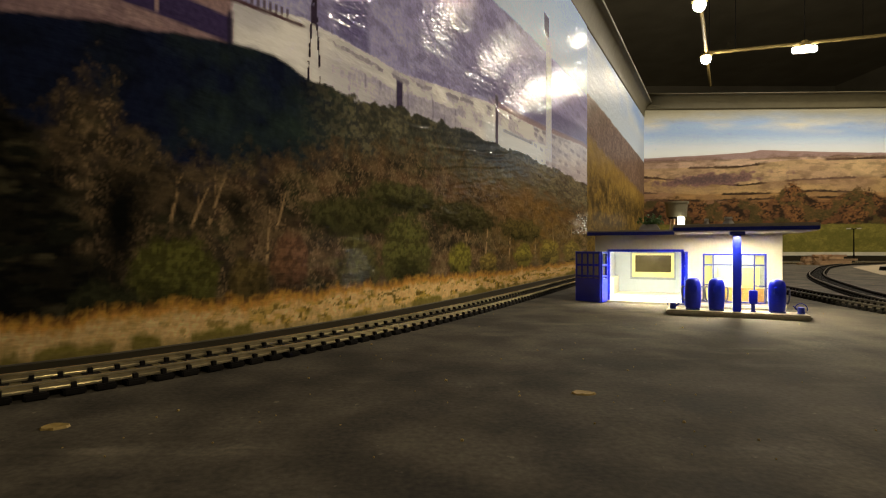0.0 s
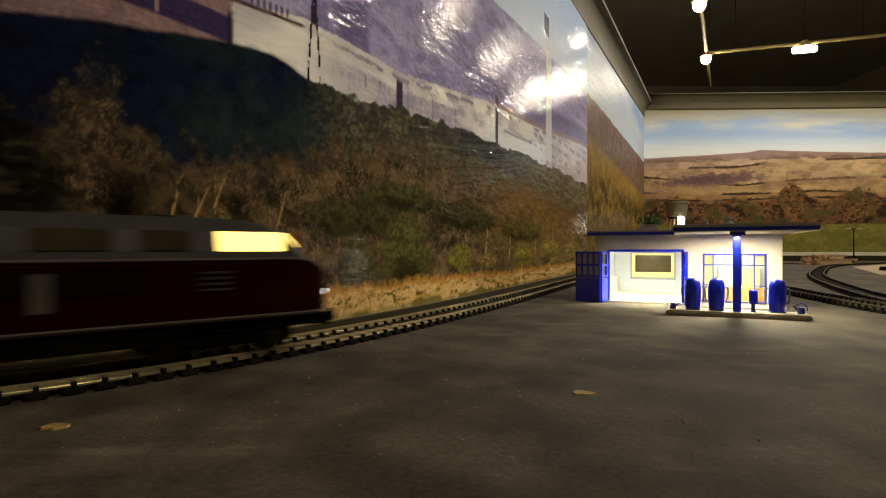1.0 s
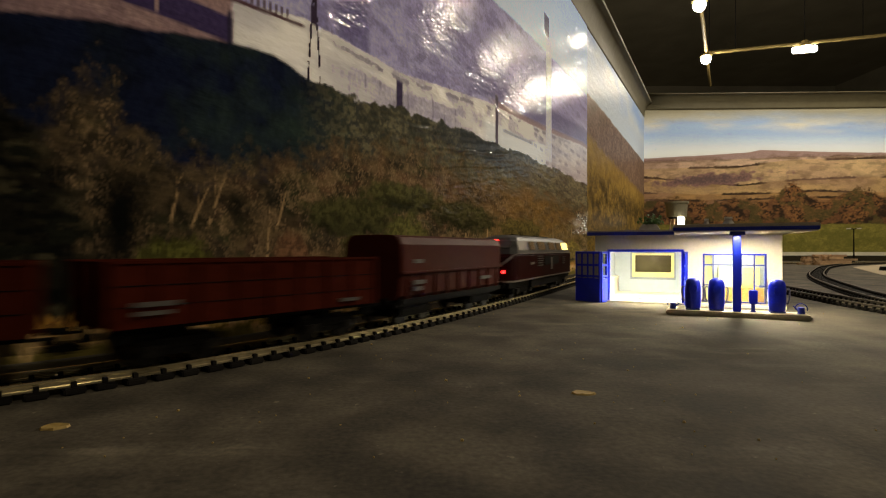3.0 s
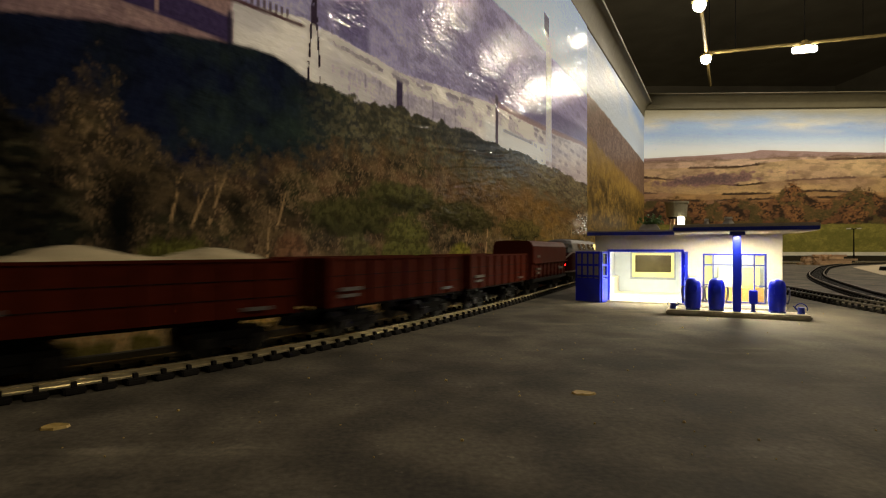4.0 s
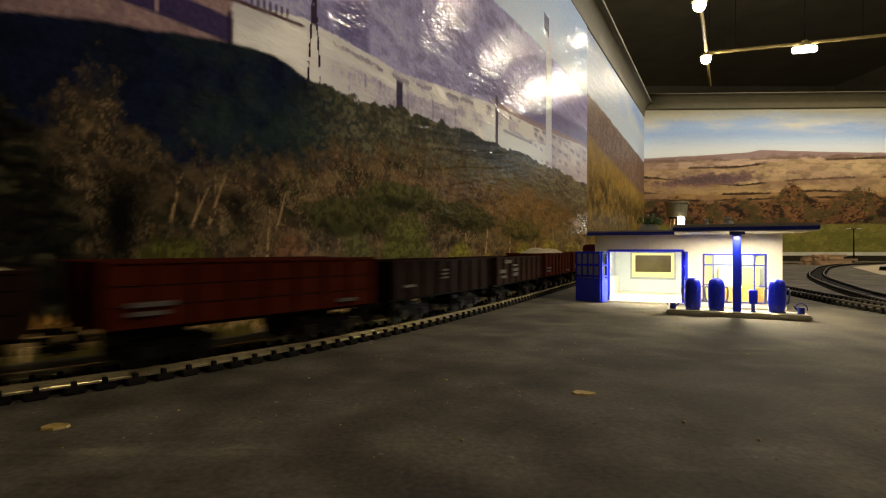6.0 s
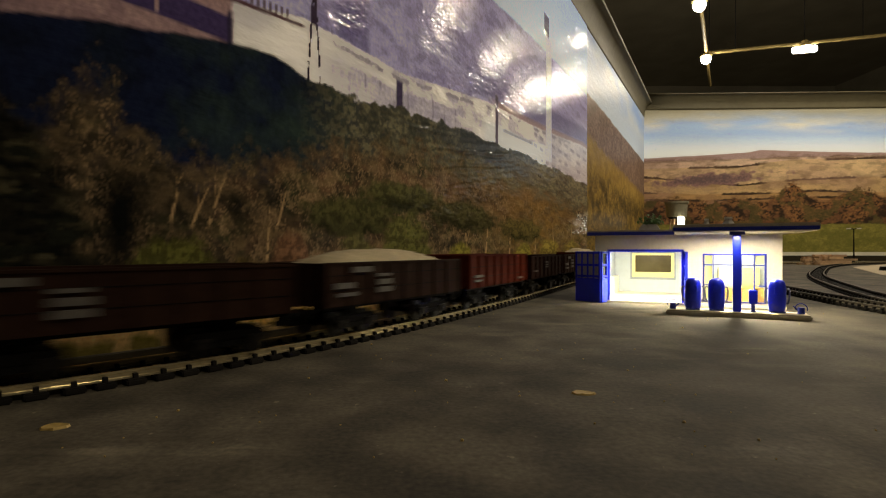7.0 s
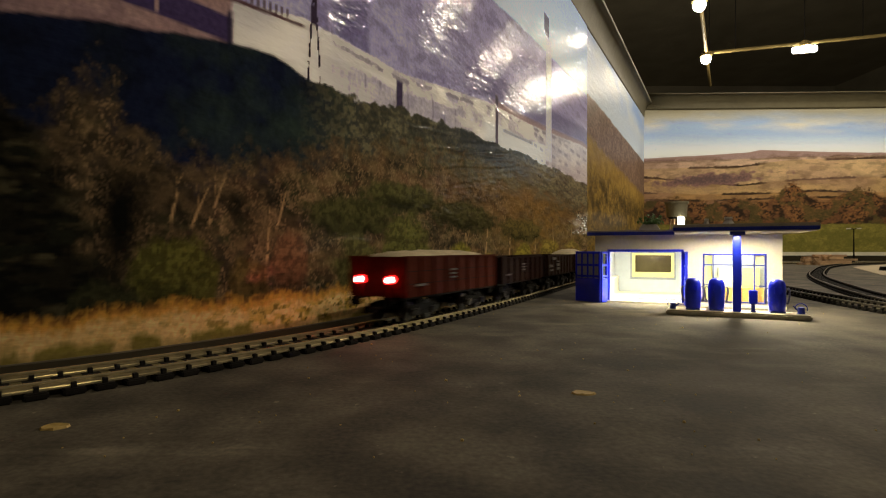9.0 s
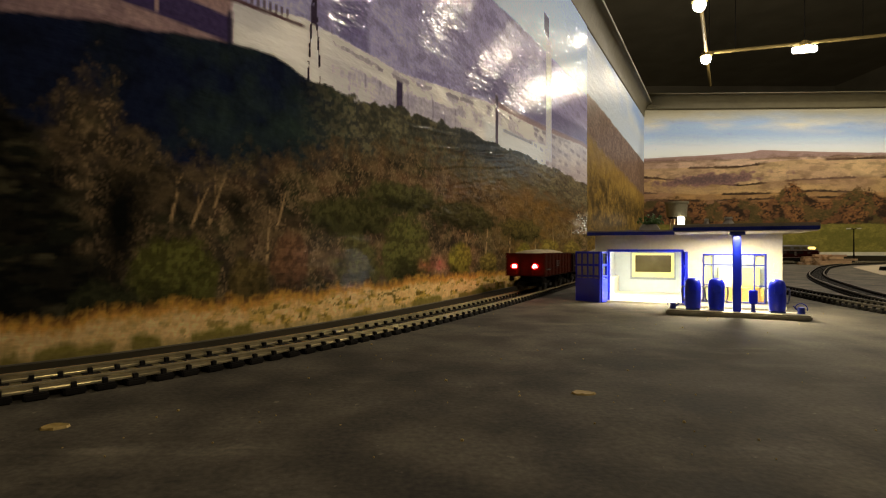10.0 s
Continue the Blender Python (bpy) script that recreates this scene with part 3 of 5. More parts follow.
def build_setting():
    bm = box(bm_new(), -2.2, -2.0, -0.03, 2.6, 2.3, 0.0)
    tagged(part("ground", bm, M_TABLE), "dusty dark grey felt-covered layout table", "table top", kind="structure")
    print_gloss = mural_material("gloss_print", 0.06, 0.22, 1.17)
    print_half = mural_material("half_gloss_print", 0.36, 0.3, 1.07)
    print_matt = mural_material("matt_print", 0.45, 0.1)
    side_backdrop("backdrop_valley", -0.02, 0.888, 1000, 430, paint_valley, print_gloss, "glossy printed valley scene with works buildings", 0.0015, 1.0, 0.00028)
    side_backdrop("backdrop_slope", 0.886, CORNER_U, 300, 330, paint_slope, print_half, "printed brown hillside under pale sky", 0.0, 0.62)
    # plain continuation of the backdrop beside and behind the camera, and its board
    bm = bm_new()
    us = np.linspace(-1.9, CORNER_U, 140)
    front, back = [], []
    for u in us:
        x, y, h = on_wall(u)
        t = 0.428 + 0.062 * min(1, max(-0.5, (u - 0.9) / 0.98))
        front.append((x - 0.002 * math.cos(h), y + 0.002 * math.sin(h), t))
        back.append((x - 0.014 * math.cos(h), y + 0.014 * math.sin(h), t))
    loft(bm, [[(f[0], f[1], 0), f, b, (b[0], b[1], 0)] for f, b in zip(front, back)])
    tagged(part("wall_west", bm, M_SKIRT), "board that carries the printed backdrop", "wall", kind="structure")
    bm = bm_new()
    rings = []
    for u, f in zip(us, front):
        h = on_wall(u)[2]
        rings.append([(f[0] + o * math.cos(h), f[1] - o * math.sin(h), f[2] + k) for o, k in COVE])
    tagged(part("trim", loft(bm, rings), M_TRIM, smooth=True), "olive-grey cove, added as the dark fade over the backdrop top", "trim", kind="structure")
    # end backdrop
    cx, cy, _ = on_wall(CORNER_U)
    n, nz = 560, 260
    v = np.linspace(0, 1.9, n)
    z = np.linspace(0.030, 0.515, nz)
    V, Z = np.meshgrid(v, z)
    X, Y = cx + V * math.cos(radians(2)), cy - V * math.sin(radians(2))
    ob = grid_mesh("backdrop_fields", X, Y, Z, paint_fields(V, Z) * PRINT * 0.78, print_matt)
    tagged(ob, "printed autumn fields and hedges under pale sky", "backdrop", kind="structure")
    place = pose(cx, cy, 0, 0, 0, -2)
    ob = part("wall_north", box(bm_new(), -0.02, 0.003, 0, 1.95, 0.02, 0.515), M_DARK)
    ob.matrix_basis = place
    tagged(ob, "board behind the printed fields", "wall", kind="structure")
    bm = loft(bm_new(), [[(x, -o, 0.515 + k) for o, k in COVE] for x in np.linspace(0.0, 1.95, 20)])
    ob = part("trim", bm, M_TRIM, smooth=True)
    ob.matrix_basis = place
    tagged(ob, "olive-grey cove, added as the dark fade over the printed fields", "trim", kind="structure")
    ob = part("trim", box(bm_new(), 0.01, -0.004, 0.018, 1.9, 0.0025, 0.0296), M_STRIP)
    ob.matrix_basis = place
    tagged(ob, "white paper border along the picture foot", "trim", kind="structure")
    ob = part("baseboard", box(bm_new(), 0.01, -0.006, 0, 1.9, 0.0025, 0.0178), M_SKIRT)
    ob.matrix_basis = place
    tagged(ob, "dark skirting strip under the printed fields", "baseboard", kind="structure")
    # dark room
    room = [("wall_east", 5.2, -4, -1, 5.3, 7, CEILING_Z), ("wall_south", -4, -4.1, -1, 5.3, -4, CEILING_Z), ("wall_far", -4, 7, -1, 5.3, 7.1, CEILING_Z),
            ("wall_beyond", -4.1, -4, -1, -4, 7, CEILING_Z), ("floor", -4, -4, -1.1, 5.3, 7, -1.0), ("ceiling", -4, -4, CEILING_Z, 5.3, 7, CEILING_Z + 0.1)]
    for name, *b in room:
        tagged(part(name, box(bm_new(), *b), M_DARK), "dark painted exhibition room " + name.split("_")[0], name.split("_")[0], kind="structure")


def build_ceiling_lamps():
    bars = [((0.80, 1.69), (1.62, 3.20)), ((1.33, 2.67), (2.60, 2.27))]
    for a, b in bars:
        ob = thing("lamp_track", "thin brass-coloured lamp rail under the dark ceiling", "lamp rail", "ceiling lamp rails", pose(0, 0, 0))
        part("rail", tube(bm_new(), (*a, RAIL_Z), (*b, RAIL_Z), 0.008), M_BAR, ob)
        for k in (0.1, 0.5, 0.9):
            p = (a[0] + k * (b[0] - a[0]), a[1] + k * (b[1] - a[1]))
            part("bracket", tube(bm_new(), (*p, CEILING_Z), (*p, RAIL_Z), 0.002), M_BLACK, ob)
    # the last two heads belong to the added fill lamps, out of view
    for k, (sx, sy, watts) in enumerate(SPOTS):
        ob = thing("spot_lamp", "bright warm-white lamp head under the ceiling, last two added unseen", "lamp", "ceiling lamps", pose(sx, sy, LAMP_Z))
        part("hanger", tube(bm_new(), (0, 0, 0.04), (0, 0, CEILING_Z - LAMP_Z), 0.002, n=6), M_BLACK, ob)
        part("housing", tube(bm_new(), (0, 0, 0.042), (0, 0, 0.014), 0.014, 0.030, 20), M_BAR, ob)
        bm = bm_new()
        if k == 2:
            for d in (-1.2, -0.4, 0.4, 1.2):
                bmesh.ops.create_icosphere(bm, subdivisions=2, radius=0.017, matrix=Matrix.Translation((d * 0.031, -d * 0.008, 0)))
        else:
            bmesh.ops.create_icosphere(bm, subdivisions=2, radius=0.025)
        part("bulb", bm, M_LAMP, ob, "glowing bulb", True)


# ---- track ----
def sleeper_mesh():
    bm = bm_new()
    box(bm, -0.0122, -0.0027, 0, 0.0122, 0.0027, 0.0019, 0.0004)
    for c in (-0.0087, 0.0087):
        for d in (-0.0016, 0.0016):
            box(bm, c + d - 0.0008, -0.0006, 0.0019, c + d + 0.0008, 0.0006, 0.0033)
    return mesh_of("sleeper", bm, M_SLEEPER)


RAIL = [(-0.0012, 0.0019), (0.0012, 0.0019), (0.0012, 0.0024), (0.0004, 0.0026), (0.0004, 0.0035), (0.0006, 0.0037), (0.0006, 0.0042), (0.0004, 0.0043), (-0.0004, 0.0043), (-0.0006, 0.0042), (-0.0006, 0.0037), (-0.0004, 0.0035), (-0.0004, 0.0026), (-0.0012, 0.0024)]
RAIL_TOP = 0.0043


def build_track(name, label, where, s0, s1, near, sleeper, step, steel):
    """Two rails and their sleepers along where(s); those inside the stretch near are single pieces."""
    ob = thing(name, label, "railway track", "model railway tracks")
    n = int((s1 - s0) / step)
    for side in (-0.0087, 0.0087):
        bm = bm_new()
        rings = []
        for i in range(n + 1):
            x, y, h = where(s0 + (s1 - s0) * i / n, side)
            rings.append([(x + a * math.cos(h), y - a * math.sin(h), z) for a, z in RAIL])
        part("rail", loft(bm, rings), steel, ob, "worn steel rail")
    pitch = 0.0075
    rest = []
    count = 0
    for i in range(int((s1 - s0) / pitch)):
        s = s0 + (i + 0.5) * pitch
        x, y, h = where(s)
        m = pose(x, y, 0, 0, 0, -math.degrees(h) + RNG.normal() * 0.8)
        if near[0] < s < near[1] and count < 290:
            o = new("sleeper", sleeper)
            o.parent = ob
            o.matrix_basis = m
            count += 1
        else:
            rest.append(m)
    if rest:
        base = [v.co.copy() for v in sleeper.vertices]
        faces = [tuple(p.vertices) for p in sleeper.polygons]
        verts, quads = [], []
        for m in rest:
            k = len(verts)
            verts += [m @ v for v in base]
            quads += [tuple(k + j for j in f) for f in faces]
        me = bpy.data.meshes.new("far_sleepers")
        me.from_pydata(verts, [], quads)
        me.materials.append(M_SLEEPER)
        o = new("far_sleepers", me)
        o.parent = ob
        tagged(o, kind="stuff")
    return ob


def curve_of(knots):
    """A smooth line through a few plan points: where(s, side)."""
    pts = []
    k = [Vector(p) for p in knots]
    k = [2 * k[0] - k[1]] + k + [2 * k[-1] - k[-2]]
    for i in range(1, len(k) - 2):
        for j in range(30):
            t = j / 30
            pts.append(0.5 * (2 * k[i] + (k[i + 1] - k[i - 1]) * t + (2 * k[i - 1] - 5 * k[i] + 4 * k[i + 1] - k[i + 2]) * t * t + (3 * k[i] - k[i - 1] - 3 * k[i + 1] + k[i + 2]) * t ** 3))
    pts.append(k[-2])
    run = [0]
    for a, b in zip(pts, pts[1:]):
        run.append(run[-1] + (b - a).length)

    def where(s, side=0.0):
        i = max(0, min(len(pts) - 2, int(np.searchsorted(run, s)) - 1))
        d = pts[i + 1] - pts[i]
        f = (s - run[i]) / d.length
        h = math.atan2(d.x, d.y)
        p = pts[i] + d * f
        return p.x + side * math.cos(h), p.y - side * math.sin(h), h
    return where, run[-1]


def build_tracks():
    sleeper = sleeper_mesh()
    build_track("main_track", "model railway track with steel rails and black sleepers along the backdrop", on_line, -1.0, 2.75, (-0.02, 2.2), sleeper, 0.012, M_RAIL)
    loop, length = curve_of([(0.22, 0.10), (0.285, 0.27), (0.335, 0.40), (0.395, 0.52), (0.502, 0.705), (0.63, 0.886), (0.85, 1.16), (1.08, 1.36), (1.40, 1.47)])
    build_track("loop_track", "curved model railway track on the grey table", loop, 0, length, (0.2, 2), sleeper, 0.012, M_RAIL_OLD)
    spur, length = curve_of([(0.25, 0.10), (0.272, 0.22), (0.284, 0.335), (0.304, 0.43), (0.326, 0.52), (0.345, 0.66), (0.36, 0.85)])
    build_track("siding_track", "model railway siding that runs behind the petrol station", spur, 0, length, (0.1, 2), sleeper, 0.012, M_RAIL_OLD)


# ---- more materials ----
M_BLUE = material("blue_plastic", (0.010, 0.026, 0.58), 0.35, scale=900, vary=0.2, bump=0.06, coat=0.3)
for inp, val in (("Subsurface Weight", 0.7), ("Subsurface Scale", 0.004)):
    M_BLUE.node_tree.nodes["Principled BSDF"].inputs[inp].default_value = val
M_BLUE.node_tree.nodes["Principled BSDF"].inputs["Subsurface Radius"].default_value = (0.3, 0.3, 1.0)
M_BLUE_DARK = material("blue_edge", (0.014, 0.025, 0.26), 0.45, scale=900, vary=0.3, bump=0.06)
M_WALL = material("white_render", (0.62, 0.58, 0.48), 0.7, scale=700, vary=0.12, bump=0.1)
M_INNER = material("pale_inner_wall", (0.40, 0.46, 0.52), 0.6, scale=300, vary=0.08, bump=0.03)
M_FLOOR = material("pale_floor", (0.66, 0.63, 0.52), 0.55, scale=300, vary=0.1, bump=0.05)
M_ROOF = material("roof_grey", (0.36, 0.31, 0.23), 0.85, scale=1200, vary=0.35)
M_YELLOW = material("yellow_frame", (0.74, 0.66, 0.28), 0.5, scale=500, vary=0.1)
M_ORANGE = material("counter_wood", (0.55, 0.34, 0.10), 0.5, scale=400, vary=0.25)
M_PANE_DARK = material("dark_pane", (0.06, 0.05, 0.025), 0.12, scale=100, vary=0.5, bump=0.02)
M_KERB = material("island_concrete", (0.33, 0.29, 0.22), 0.8, scale=900, vary=0.3)
M_GREYP = material("grey_plastic", (0.40, 0.38, 0.33), 0.5, scale=600, vary=0.15)
M_GREY_BLUE = material("grey_blue_frame", (0.22, 0.26, 0.30), 0.5, scale=500, vary=0.1)
M_HOSE = material("hose_grey", (0.16, 0.17, 0.26), 0.5, scale=900, vary=0.15)
M_LEAF = material("leaf_green", (0.10, 0.20, 0.06), 0.6, scale=900, vary=0.4)
M_LEDS = glowing("led_tube", (1.0, 0.93, 0.72), 7.0)
M_GLASS = glass("clear_pane")
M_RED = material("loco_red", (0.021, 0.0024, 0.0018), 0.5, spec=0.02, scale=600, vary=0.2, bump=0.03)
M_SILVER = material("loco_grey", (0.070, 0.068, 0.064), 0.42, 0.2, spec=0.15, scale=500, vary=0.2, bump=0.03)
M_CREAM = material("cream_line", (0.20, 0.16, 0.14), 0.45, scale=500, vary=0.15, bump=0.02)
M_CABGLOW = glowing("lit_cab", (1.0, 0.74, 0.20), 2.2)
# pale grey base carries the bright reflection on the rear cab panes
M_CABGLASS = material("cab_glass_sheen", (0.30, 0.30, 0.29), 0.15, scale=300, vary=0.2, bump=0.02)
M_HEAD = glowing("head_lamp_white", (1.0, 0.93, 0.80), 5.0)
M_TAIL = glowing("tail_lamp_red", (1.0, 0.012, 0.012), 8.0)
M_TAILCORE = glowing("tail_lamp_core", (1.0, 0.16, 0.14), 75.0)
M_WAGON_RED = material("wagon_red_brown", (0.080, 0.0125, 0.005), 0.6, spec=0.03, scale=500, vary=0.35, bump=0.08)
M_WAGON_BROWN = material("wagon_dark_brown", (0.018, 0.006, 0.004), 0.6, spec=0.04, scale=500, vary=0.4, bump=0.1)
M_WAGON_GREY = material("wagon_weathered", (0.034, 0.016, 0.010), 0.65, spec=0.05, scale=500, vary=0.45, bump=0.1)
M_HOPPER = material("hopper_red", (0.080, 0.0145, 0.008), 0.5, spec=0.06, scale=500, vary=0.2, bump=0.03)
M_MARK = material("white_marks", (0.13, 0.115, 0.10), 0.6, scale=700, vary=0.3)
M_SAND = material("sand_load", (0.56, 0.46, 0.28), 0.9, scale=2200, vary=0.4, bump=0.6)
M_PLANKS = material("brown_planks", (0.48, 0.32, 0.18), 0.75, scale=200, vary=0.4, per_piece=0.35)
M_PAPER = material("tan_card", (0.42, 0.34, 0.22), 0.8, scale=120, vary=0.15)
M_CHIP = material("ochre_chip", (0.52, 0.36, 0.11), 0.6, scale=900, vary=0.5, bump=0.4)
M_TANK = material("tank_grey", (0.27, 0.25, 0.17), 0.6, scale=300, vary=0.3)


# ---- petrol station: x along its front, y towards its back ----
STATION = pose(0.1161, 0.4031, 0, 0, 0, -25)


def panel(name, b, mat, parent, label="", bevel=0.0):
    return part(name, box(bm_new(), *b, bevel), mat, parent, label)


def brick_face(x0, x1, z0, z1, y, seed):
    """Courses of thin brick fronts over a wall, as one sheet."""
    bm = bm_new()
    rnd = random.Random(seed)
    z, row = z0, 0
    while z < z1 - 0.0006:
        h = min(0.0019, z1 - z)
        x = x0 - (0.0022 if row % 2 else 0)
        while x < x1:
            a, b = max(x, x0), min(x + 0.0044, x1)
            if b - a > 0.0006:
                box(bm, a + 0.00012, y - 0.0003 - rnd.random() * 0.00012, z + 0.0001, b - 0.00012, y + 0.0004, z + h - 0.0001)
            x += 0.0044
        z += h
        row += 1
    return bm


def build_station():
    st = thing("petrol_station", "lit white brick model petrol station with blue trim", "petrol station", place=STATION)
    H, D, W = 0.0505, 0.095, 0.1215
    panel("floor_slab", (-0.003, -0.003, 0, W + 0.002, D + 0.002, 0.0016), M_FLOOR, st, "pale floor slab")
    z0 = 0.0016
    # front wall with garage opening and shop window
    gx0, gx1, gz = 0.0105, 0.0605, 0.0385
    wx0, wx1, wz0, wz1 = 0.0743, 0.1118, 0.0030, 0.0362
    wall = panel("wall", (0.0, 0, gz, gx1, 0.002, H), M_WALL, st, "white painted brick front")
    for b in [(0.0, 0, z0, gx0, 0.002, gz), (gx1, 0, z0, wx0, 0.002, H), (wx1, 0, z0, W, 0.002, H), (wx0, 0, wz1, wx1, 0.002, H), (wx0, 0, z0, wx1, 0.002, wz0)]:
        panel("wall", b, M_WALL, st)
    for k, b in enumerate([(0.0, gx1, gz, H), (0.0, gx0 - 0.001, z0, gz), (gx1, wx0, z0, H), (wx1, W, z0, H), (wx0, wx1, wz1, H)]):
        part("bricks", brick_face(*b, 0.0, k), M_WALL, st)
    panel("wall", (0, 0.002, z0, 0.002, D, H), M_WALL, st)
    panel("wall", (W - 0.002, 0.002, z0, W, D, H), M_WALL, st)
    panel("wall", (0.002, D - 0.002, z0, W - 0.002, D, H), M_WALL, st)
    panel("wall", (0.0625, 0.002, z0, 0.0640, D - 0.002, H), M_INNER, st, "partition between garage and shop")
    panel("lining", (0.0025, D - 0.0035, z0, 0.0622, D - 0.0022, H), M_INNER, st, "pale blue-grey garage back wall")
    panel("lining", (0.0643, 0.045, z0, W - 0.0023, 0.0462, H), M_INNER, st, "pale shop back wall")
    panel("lining", (0.0022, 0.003, z0, 0.0035, D - 0.004, H), M_INNER, st)
    # garage frame
    fr = part("door_frame", box(bm_new(), gx0 - 0.0012, -0.0012, z0, gx0 + 0.0004, 0.0025, gz + 0.0012), M_BLUE, st, "blue garage door frame")
    box_bm = box(bm_new(), gx0 + 0.0004, -0.0012, gz - 0.0006, gx1 - 0.0004, 0.0025, gz + 0.0012)
    part("lintel", box_bm, M_BLUE, fr)
    part("jamb", box(bm_new(), gx1 - 0.0004, -0.0012, z0, gx1 + 0.0012, 0.0025, gz + 0.0012), M_BLUE, fr)
    # folded door leaves with glazing bars
    for hx, hy, ang, wide in ((gx0 - 0.0016, -0.002, -110, 0.0085), (0.0055, -0.0104, 155, 0.0215), (gx1 + 0.0020, -0.0015, -83, 0.0080)):
        leaf = part("door_leaf", box(bm_new(), 0, -0.0008, 0.0004, wide, 0.0008, 0.0180), M_BLUE, st, "open blue garage door leaf with small panes")
        leaf.matrix_basis = pose(hx, hy, 0, 0, 0, ang)
        n = max(1, round(wide / 0.006))
        for i in range(n + 1):
            x = 0.0006 + (wide - 0.0012) * i / n
            panel("glazing_bar", (x - 0.0006, -0.0008, 0.018, x + 0.0006, 0.0008, 0.0382), M_BLUE, leaf)
        for z in (0.0195, 0.0279, 0.0372):
            panel("glazing_bar", (0.0, -0.0007, z - 0.0007, wide, 0.0007, z + 0.0009), M_BLUE, leaf)
        pane = panel("pane", (0.0004, -0.0002, 0.0182, wide - 0.0004, 0.0002, 0.0378), M_GREYP if wide > 0.01 else M_GLASS, leaf, "grey glazing")
    # garage back window
    y = D - 0.0036
    win = panel("window", (0.0168, y - 0.0010, 0.0128, 0.0545, y, 0.0372), M_GREY_BLUE, st, "grey framed window with yellow inner frame", 0.0004)
    panel("inner_frame", (0.0185, y - 0.0018, 0.0150, 0.0532, y - 0.0011, 0.0362), M_YELLOW, win)
    panel("pane", (0.0212, y - 0.0024, 0.0195, 0.0508, y - 0.0019, 0.0344), M_PANE_DARK, win, "dark pane")
    panel("work_pit_cover", (0.030, 0.018, z0, 0.050, 0.040, z0 + 0.0006), M_KERB, st, "flat grey floor plate")
    panel("shelf", (0.0036, 0.050, z0, 0.0075, 0.085, 0.016), M_FLOOR, st, "white workbench")
    panel("cupboard", (0.0036, 0.020, 0.018, 0.0060, 0.040, 0.034), M_FLOOR, st, "white wall cupboard")
    # shop window
    sw = part("window", box(bm_new(), wx0 - 0.0006, -0.0009, wz1 - 0.0006, wx1 + 0.0006, 0.0012, wz1 + 0.0006), M_BLUE, st, "large blue framed shop window")
    bars = [(wx0 - 0.0006, wz0, wx0 + 0.0006, wz1), (wx1 - 0.0006, wz0, wx1 + 0.0006, wz1), (0.0800, 0.0150, 0.0807, wz1), (0.1048, wz0, 0.1056, wz1),
            (0.0972, 0.0150, 0.0978, wz1), (wx0, 0.0286, wx1, 0.0294), (0.1052, 0.0146, wx1, 0.0153), (wx0, 0.0146, 0.0830, 0.0153), (wx0, wz0, wx1, wz0 + 0.0008), (0.0824, wz0, 0.0832, 0.0153)]
    for a, b, c, d in bars:
        panel("glazing_bar", (a, -0.0008, b, c, 0.0010, d), M_BLUE_DARK, sw)
    pane = panel("pane", (wx0, 0.0011, wz0, wx1, 0.0014, wz1), M_GLASS, sw, "clear shop glass")
    pane.visible_shadow = False
    panel("poster", (0.0752, 0.0016, 0.0296, 0.0797, 0.0019, 0.0355), M_YELLOW, sw, "yellow notice in the window")
    panel("poster", (0.1060, 0.0016, 0.0296, 0.1110, 0.0019, 0.0355), M_YELLOW, sw)
    panel("poster", (0.0752, 0.0016, 0.0200, 0.0797, 0.0019, 0.0280), M_YELLOW, sw)
    panel("counter", (0.088, 0.012, z0, 0.1165, 0.019, 0.0125), M_ORANGE, st, "light wooden shop counter", 0.0004)
    for k in range(3):
        panel("shelf_rack", (0.070 + 0.0155 * k, 0.036, z0, 0.081 + 0.0155 * k, 0.0440, 0.026), M_FLOOR if k % 2 else M_YELLOW, st, "stocked shop shelf")
    # roofs
    garage_roof = panel("roof", (-0.0047, -0.0060, H, 0.0556, D + 0.004, H + 0.0032), M_ROOF, st, "flat grey garage roof with blue edge")
    panel("fascia", (-0.0049, -0.0064, H - 0.0004, 0.0555, -0.0060, H + 0.0020), M_BLUE_DARK, garage_roof)
    canopy = panel("canopy", (0.0560, -0.0680, H + 0.0003, 0.1300, D + 0.004, H + 0.0042), M_ROOF, st, "broad flat canopy with blue edge", 0.0006)
    panel("fascia", (0.0564, -0.0686, H + 0.0003, 0.1296, -0.0680, H + 0.0023), M_BLUE_DARK, canopy)
    panel("ceiling_lining", (0.0566, -0.0672, H - 0.0002, 0.1294, -0.0005, H + 0.0002), M_WALL, canopy, "white canopy underside")
    part("post", box(bm_new(), 0.0886, -0.0600, 0.003, 0.0928, -0.0545, H - 0.0004, 0.0004), M_BLUE, st, "blue canopy post")
    panel("post_head", (0.0868, -0.0615, H - 0.0022, 0.0948, -0.053, H - 0.0003), M_BLUE_DARK, st)
    part("led", box(bm_new(), 0.0885, -0.040, H - 0.0018, 0.0955, -0.036, H - 0.0003), M_LEDS, st, "glowing lamp under the canopy")
    part("led", box(bm_new(), 0.025, 0.014, H - 0.002, 0.045, 0.018, H - 0.0006), M_LEDS, st)
    part("led", box(bm_new(), 0.085, 0.022, H - 0.002, 0.105, 0.025, H - 0.0006), M_LEDS, st)
    # roof planter and vents are loose pieces
    pl = thing("roof_planter", "grey tapered planter with green leaves on the flat roof", "planter", place=STATION @ pose(0.036, 0.045, H + 0.0032))
